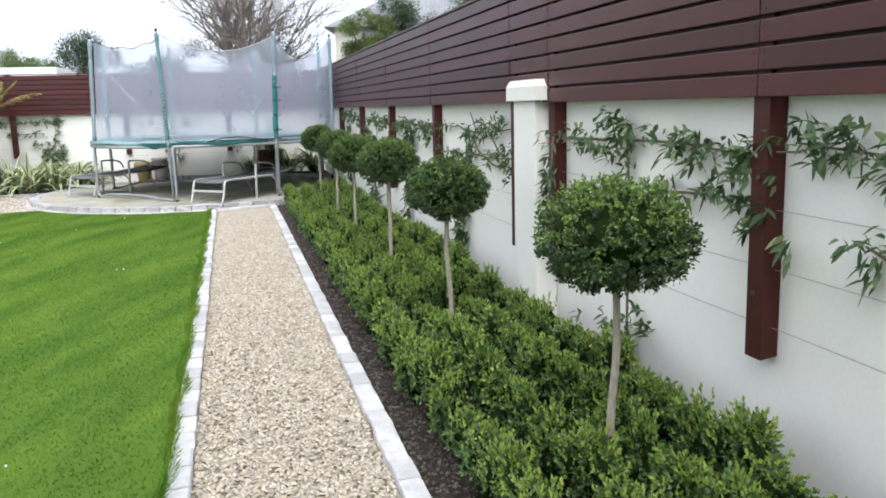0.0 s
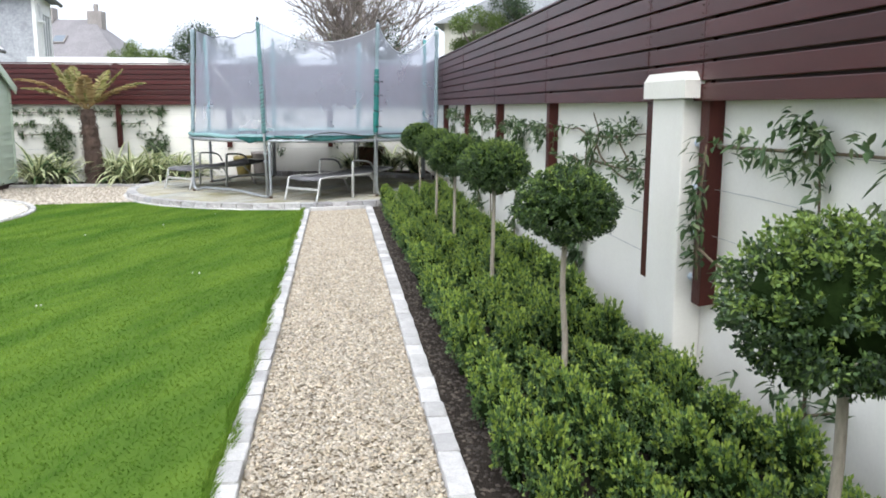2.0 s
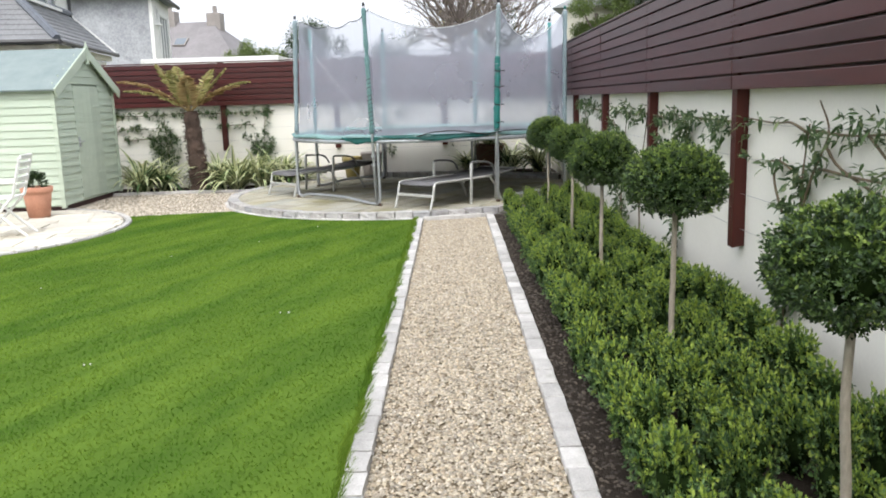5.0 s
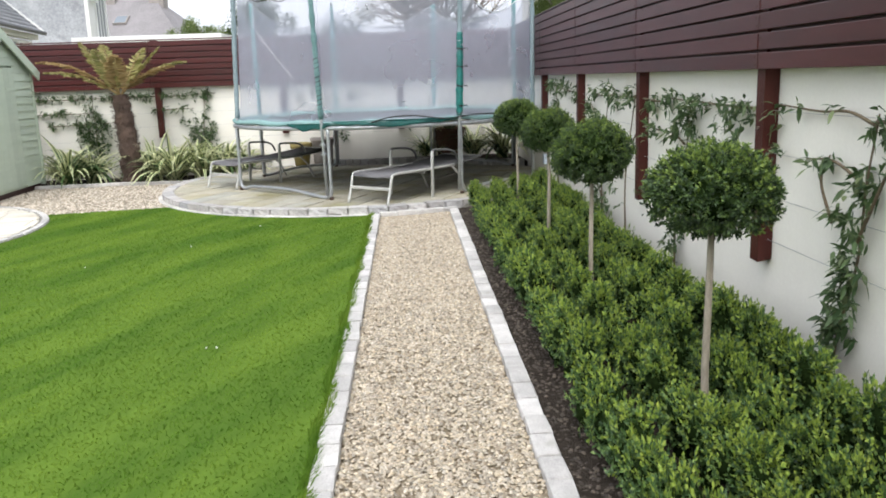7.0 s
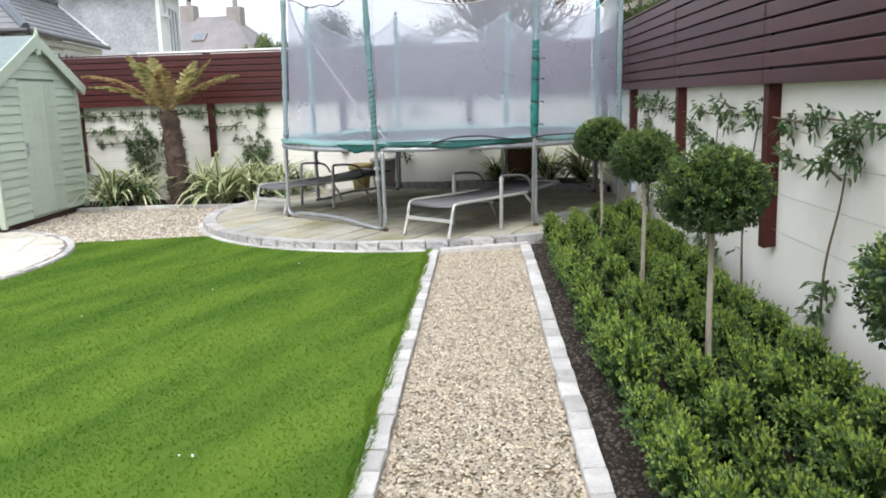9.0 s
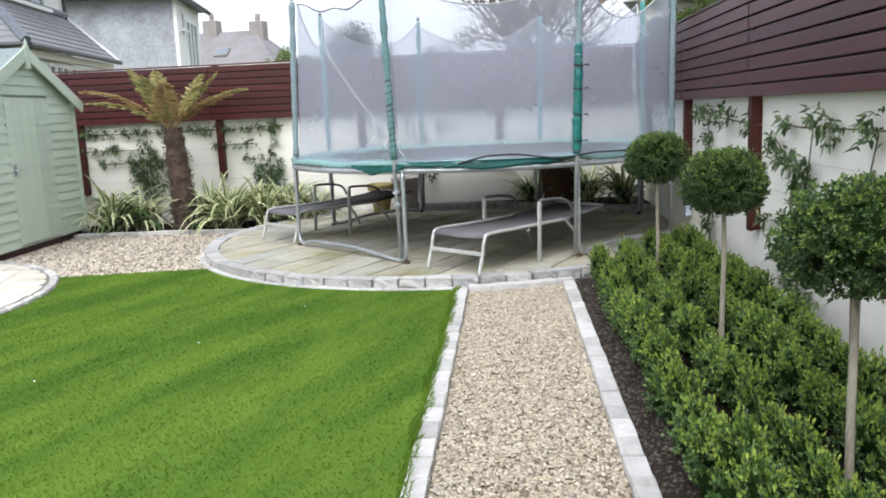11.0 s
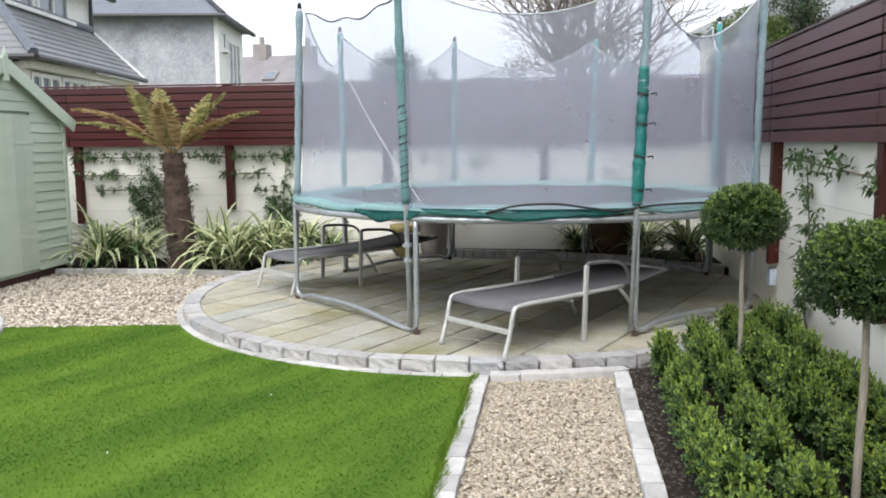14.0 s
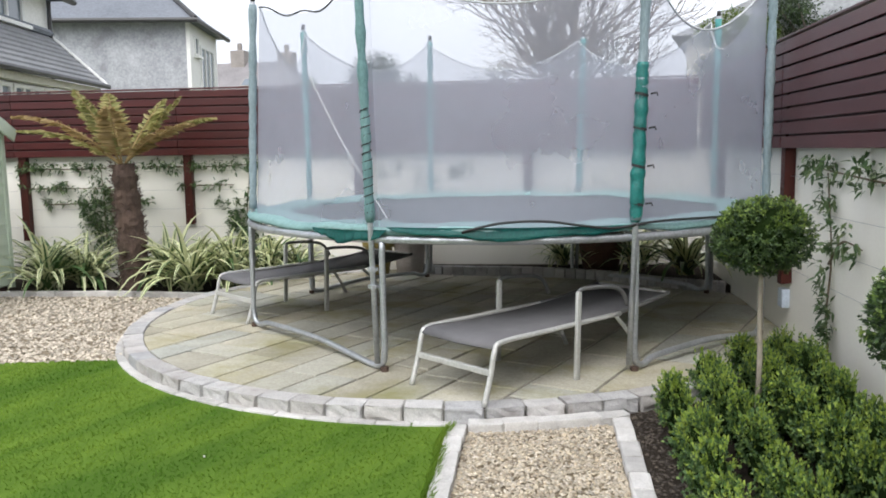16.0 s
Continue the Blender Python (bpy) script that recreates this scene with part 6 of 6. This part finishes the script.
for x in (1.6, 4.6):
    ch = part("chimney", boxes((x - 0.45, x + 0.45, 3.1, 3.9, 6.2, 7.6 - 0.2 * (x > 3)), bevel=0.04), M_CHIM, hC, "rendered chimney stack")
    bm = bmesh.new()
    lathe(bm, [(0.13, 0), (0.16, 0.3), (0.14, 0.5)], 10, (x, 3.5, 7.55 - 0.2 * (x > 3)))
    part("chimney_pot", bm, M_CHIM, ch)
for x in (0.1, 3.0):
    rl = new("rooflight")
    rl.parent = hC
    rl.matrix_basis = pose(x, 1.6, 5.49, 36.6, 0, 0)
    part("rooflight_frame", boxes((-0.4, 0.4, -0.4, 0.4, 0.02, 0.12)), M_CHIM, rl)
    part("pane", boxes((-0.33, 0.33, -0.33, 0.33, 0.12, 0.135)), M_GLASS, rl)

# house behind the side fence
hD = base("side_house", 4.6, 33.0, -0.06, -14, "pale grey house gable and roof half hidden by evergreens", "house")
part("wall", boxes((0.0, 6.0, 0.0, 9.0, 0.0, 4.7)), M_CREAM, hD)
part("roof", face_mesh([
    [(-0.4, -0.3, 4.6), (-0.4, 9.3, 4.6), (2.0, 9.3, 5.6), (2.0, -0.3, 5.6)], [(2.0, -0.3, 5.6), (2.0, 9.3, 5.6), (6.4, 9.3, 5.65), (6.4, -0.3, 5.65)],
    [(-0.4, -0.3, 4.6), (2.0, -0.3, 5.6), (6.4, -0.3, 5.65), (6.4, -0.3, 4.6)]]), M_PEBBLE, hD, "pale grey roof")
part("upper_wall", boxes((3.2, 6.0, 0.5, 5.0, 4.7, 8.2)), M_WHITE, hD, "white upper storey")
part("chimney", boxes((4.4, 5.4, 1.0, 1.8, 8.2, 9.3), bevel=0.03), M_CHIM, hD)


# ---------- trees beyond the fence ----------
def bare_tree(name, x, y, height, spread, seed, label):
    t = base(name, x, y, -0.06, 0, label, "tree")
    rr = random.Random(seed)
    bm = bmesh.new()
    tips = []

    def grow(p, d, length, rad, level):
        pts, q, dd = [p], p.copy(), d.copy()
        for k in range(5):
            wig = 0.05 if level == 0 else 0.20
            dd = (dd + Vector((rr.uniform(-1, 1), rr.uniform(-1, 1), rr.uniform(-0.5, 0.75))) * wig).normalized()
            q = q + dd * (length / 5)
            pts.append(q.copy())
        tube(bm, pts, [rad * (1 - 0.09 * k) for k in range(6)], 7 if level < 2 else (4 if level < 3 else 3), cap=False)
        if level >= 5:
            tips.append((q.copy(), dd.copy()))
            return
        kids = (9, 5, 4, 2, 2)[level]
        for c in range(kids):
            s = pts[rr.choice((4, 5, 5))] if level == 0 else pts[rr.choice((2, 3, 4, 5))]
            perp = dd.cross(Vector((rr.uniform(-1, 1), rr.uniform(-1, 1), rr.uniform(-1, 1)))).normalized()
            a = radians(rr.uniform(18, 58) * spread)
            nd = (dd * math.cos(a) + perp * math.sin(a) + Vector((0, 0, 0.12))).normalized()
            grow(s, nd, length * (rr.uniform(0.75, 1.1) if level == 0 else rr.uniform(0.55, 0.82)), max(rad * 0.55, 0.005), level + 1)
    grow(Vector((0, 0, 0)), Vector((0, 0, 1)), height * 0.29, height * 0.0135, 0)
    part("trunk", bm, M_BRANCH, t, "grey-brown bare limbs and twigs")
    r2 = np.random.default_rng(seed)
    P = np.array([q for q, _ in tips])
    D = np.array([d for _, d in tips])
    k = 3
    at = np.repeat(P, k, 0) + r2.normal(0, 0.10, (len(P) * k, 3))
    bud = new("bud_cloud", leaves("buds", at, np.repeat(D, k, 0) + r2.normal(0, 0.5, (len(P) * k, 3)), 0.06, 0.035, M_BUD, seed=seed))
    bud.parent = t
    tagged(bud, kind="stuff")
    return t


bare_tree("bare_tree", 0.8, 30.5, 9.0, 1.0, 3, "spring tree with bare grey branches and pale buds")
bare_tree("bare_tree", 1.9, 37.0, 8.6, 1.0, 8, "spring tree with bare grey branches and pale buds")


def leafy_tree(name, x, y, z0, rx, rz, seed, mat, label, n=15000, leaf=0.085):
    t = base(name, x, y, -0.06, 0, label, "tree")
    rng = np.random.default_rng(seed)
    rr = random.Random(seed)
    bm = bmesh.new()
    tube(bm, smooth_line([(0, 0, 0), (0.05, 0.03, z0 * 0.6), (0, 0, z0 + rz * 0.4)], 4), [0.14 - 0.01 * k for k in range(9)], 7)
    limbs = []
    for k in range(9):
        a = rr.uniform(0, 6.28)
        tip = Vector((math.cos(a) * rx * 0.75, math.sin(a) * rx * 0.75, z0 + rr.uniform(-0.5, 0.9) * rz))
        tube(bm, [(0, 0, z0 * rr.uniform(0.6, 1.0)), tip * 0.5 + Vector((0, 0, z0 * 0.45)), tip], [0.06, 0.035, 0.012], 5)
        limbs.append(tip)
    part("trunk", bm, M_BRANCH, t)
    cl = np.array([list(l) for l in limbs] + [[rr.uniform(-.5, .5) * rx, rr.uniform(-.5, .5) * rx, z0 + rr.uniform(-0.6, 1.0) * rz] for _ in range(16)])
    w = rng.integers(0, len(cl), n)
    d = unit(rng.normal(size=(n, 3)))
    p = cl[w] + d * rng.uniform(0.3, 1.0, (n, 1)) * np.array([rx, rx, rz]) * (0.26 + 0.16 * rng.random(len(cl))[w])[:, None]
    ob = new("crown", leaves("crown_leaves", p, d + rng.normal(0, 0.6, (n, 3)), rng.uniform(0.6, 1.2, n) * leaf, rng.uniform(0.4, 0.6, n) * leaf, mat, seed=seed))
    ob.parent = t
    return t


EV = "dark evergreen tree with an uneven leafy crown"
leafy_tree("evergreen_tree", 7.7, 32.0, 4.4, 1.6, 1.15, 1, M_EVERGREEN, EV)
leafy_tree("evergreen_tree", 10.2, 31.0, 4.6, 1.9, 1.3, 2, M_EVERGREEN, EV)
leafy_tree("leafy_shrub", 5.6, 32.2, 3.9, 1.2, 1.05, 4, M_LIGHT_SHRUB, "light green garden shrub beyond the fence")
leafy_tree("leafy_shrub", -7.6, 40.0, 2.6, 1.2, 1.5, 5, M_LIGHT_SHRUB, "rounded green shrub beyond the back fence")
leafy_tree("leafy_shrub", -5.2, 39.0, 2.9, 1.5, 1.7, 6, M_EVERGREEN, "rounded dark shrub beyond the back fence")
leafy_tree("leafy_shrub", -9.6, 44.0, 2.8, 1.2, 1.5, 7, M_LIGHT_SHRUB, "rounded green shrub beyond the back fence")
leafy_tree("leafy_shrub", 2.2, 38.0, 3.2, 2.0, 1.8, 9, M_EVERGREEN, "dark shrub below the bare tree beyond the fence")
leafy_tree("leafy_shrub", -2.4, 41.0, 3.0, 1.8, 1.6, 10, M_EVERGREEN, "dark shrub below the bare tree beyond the fence")
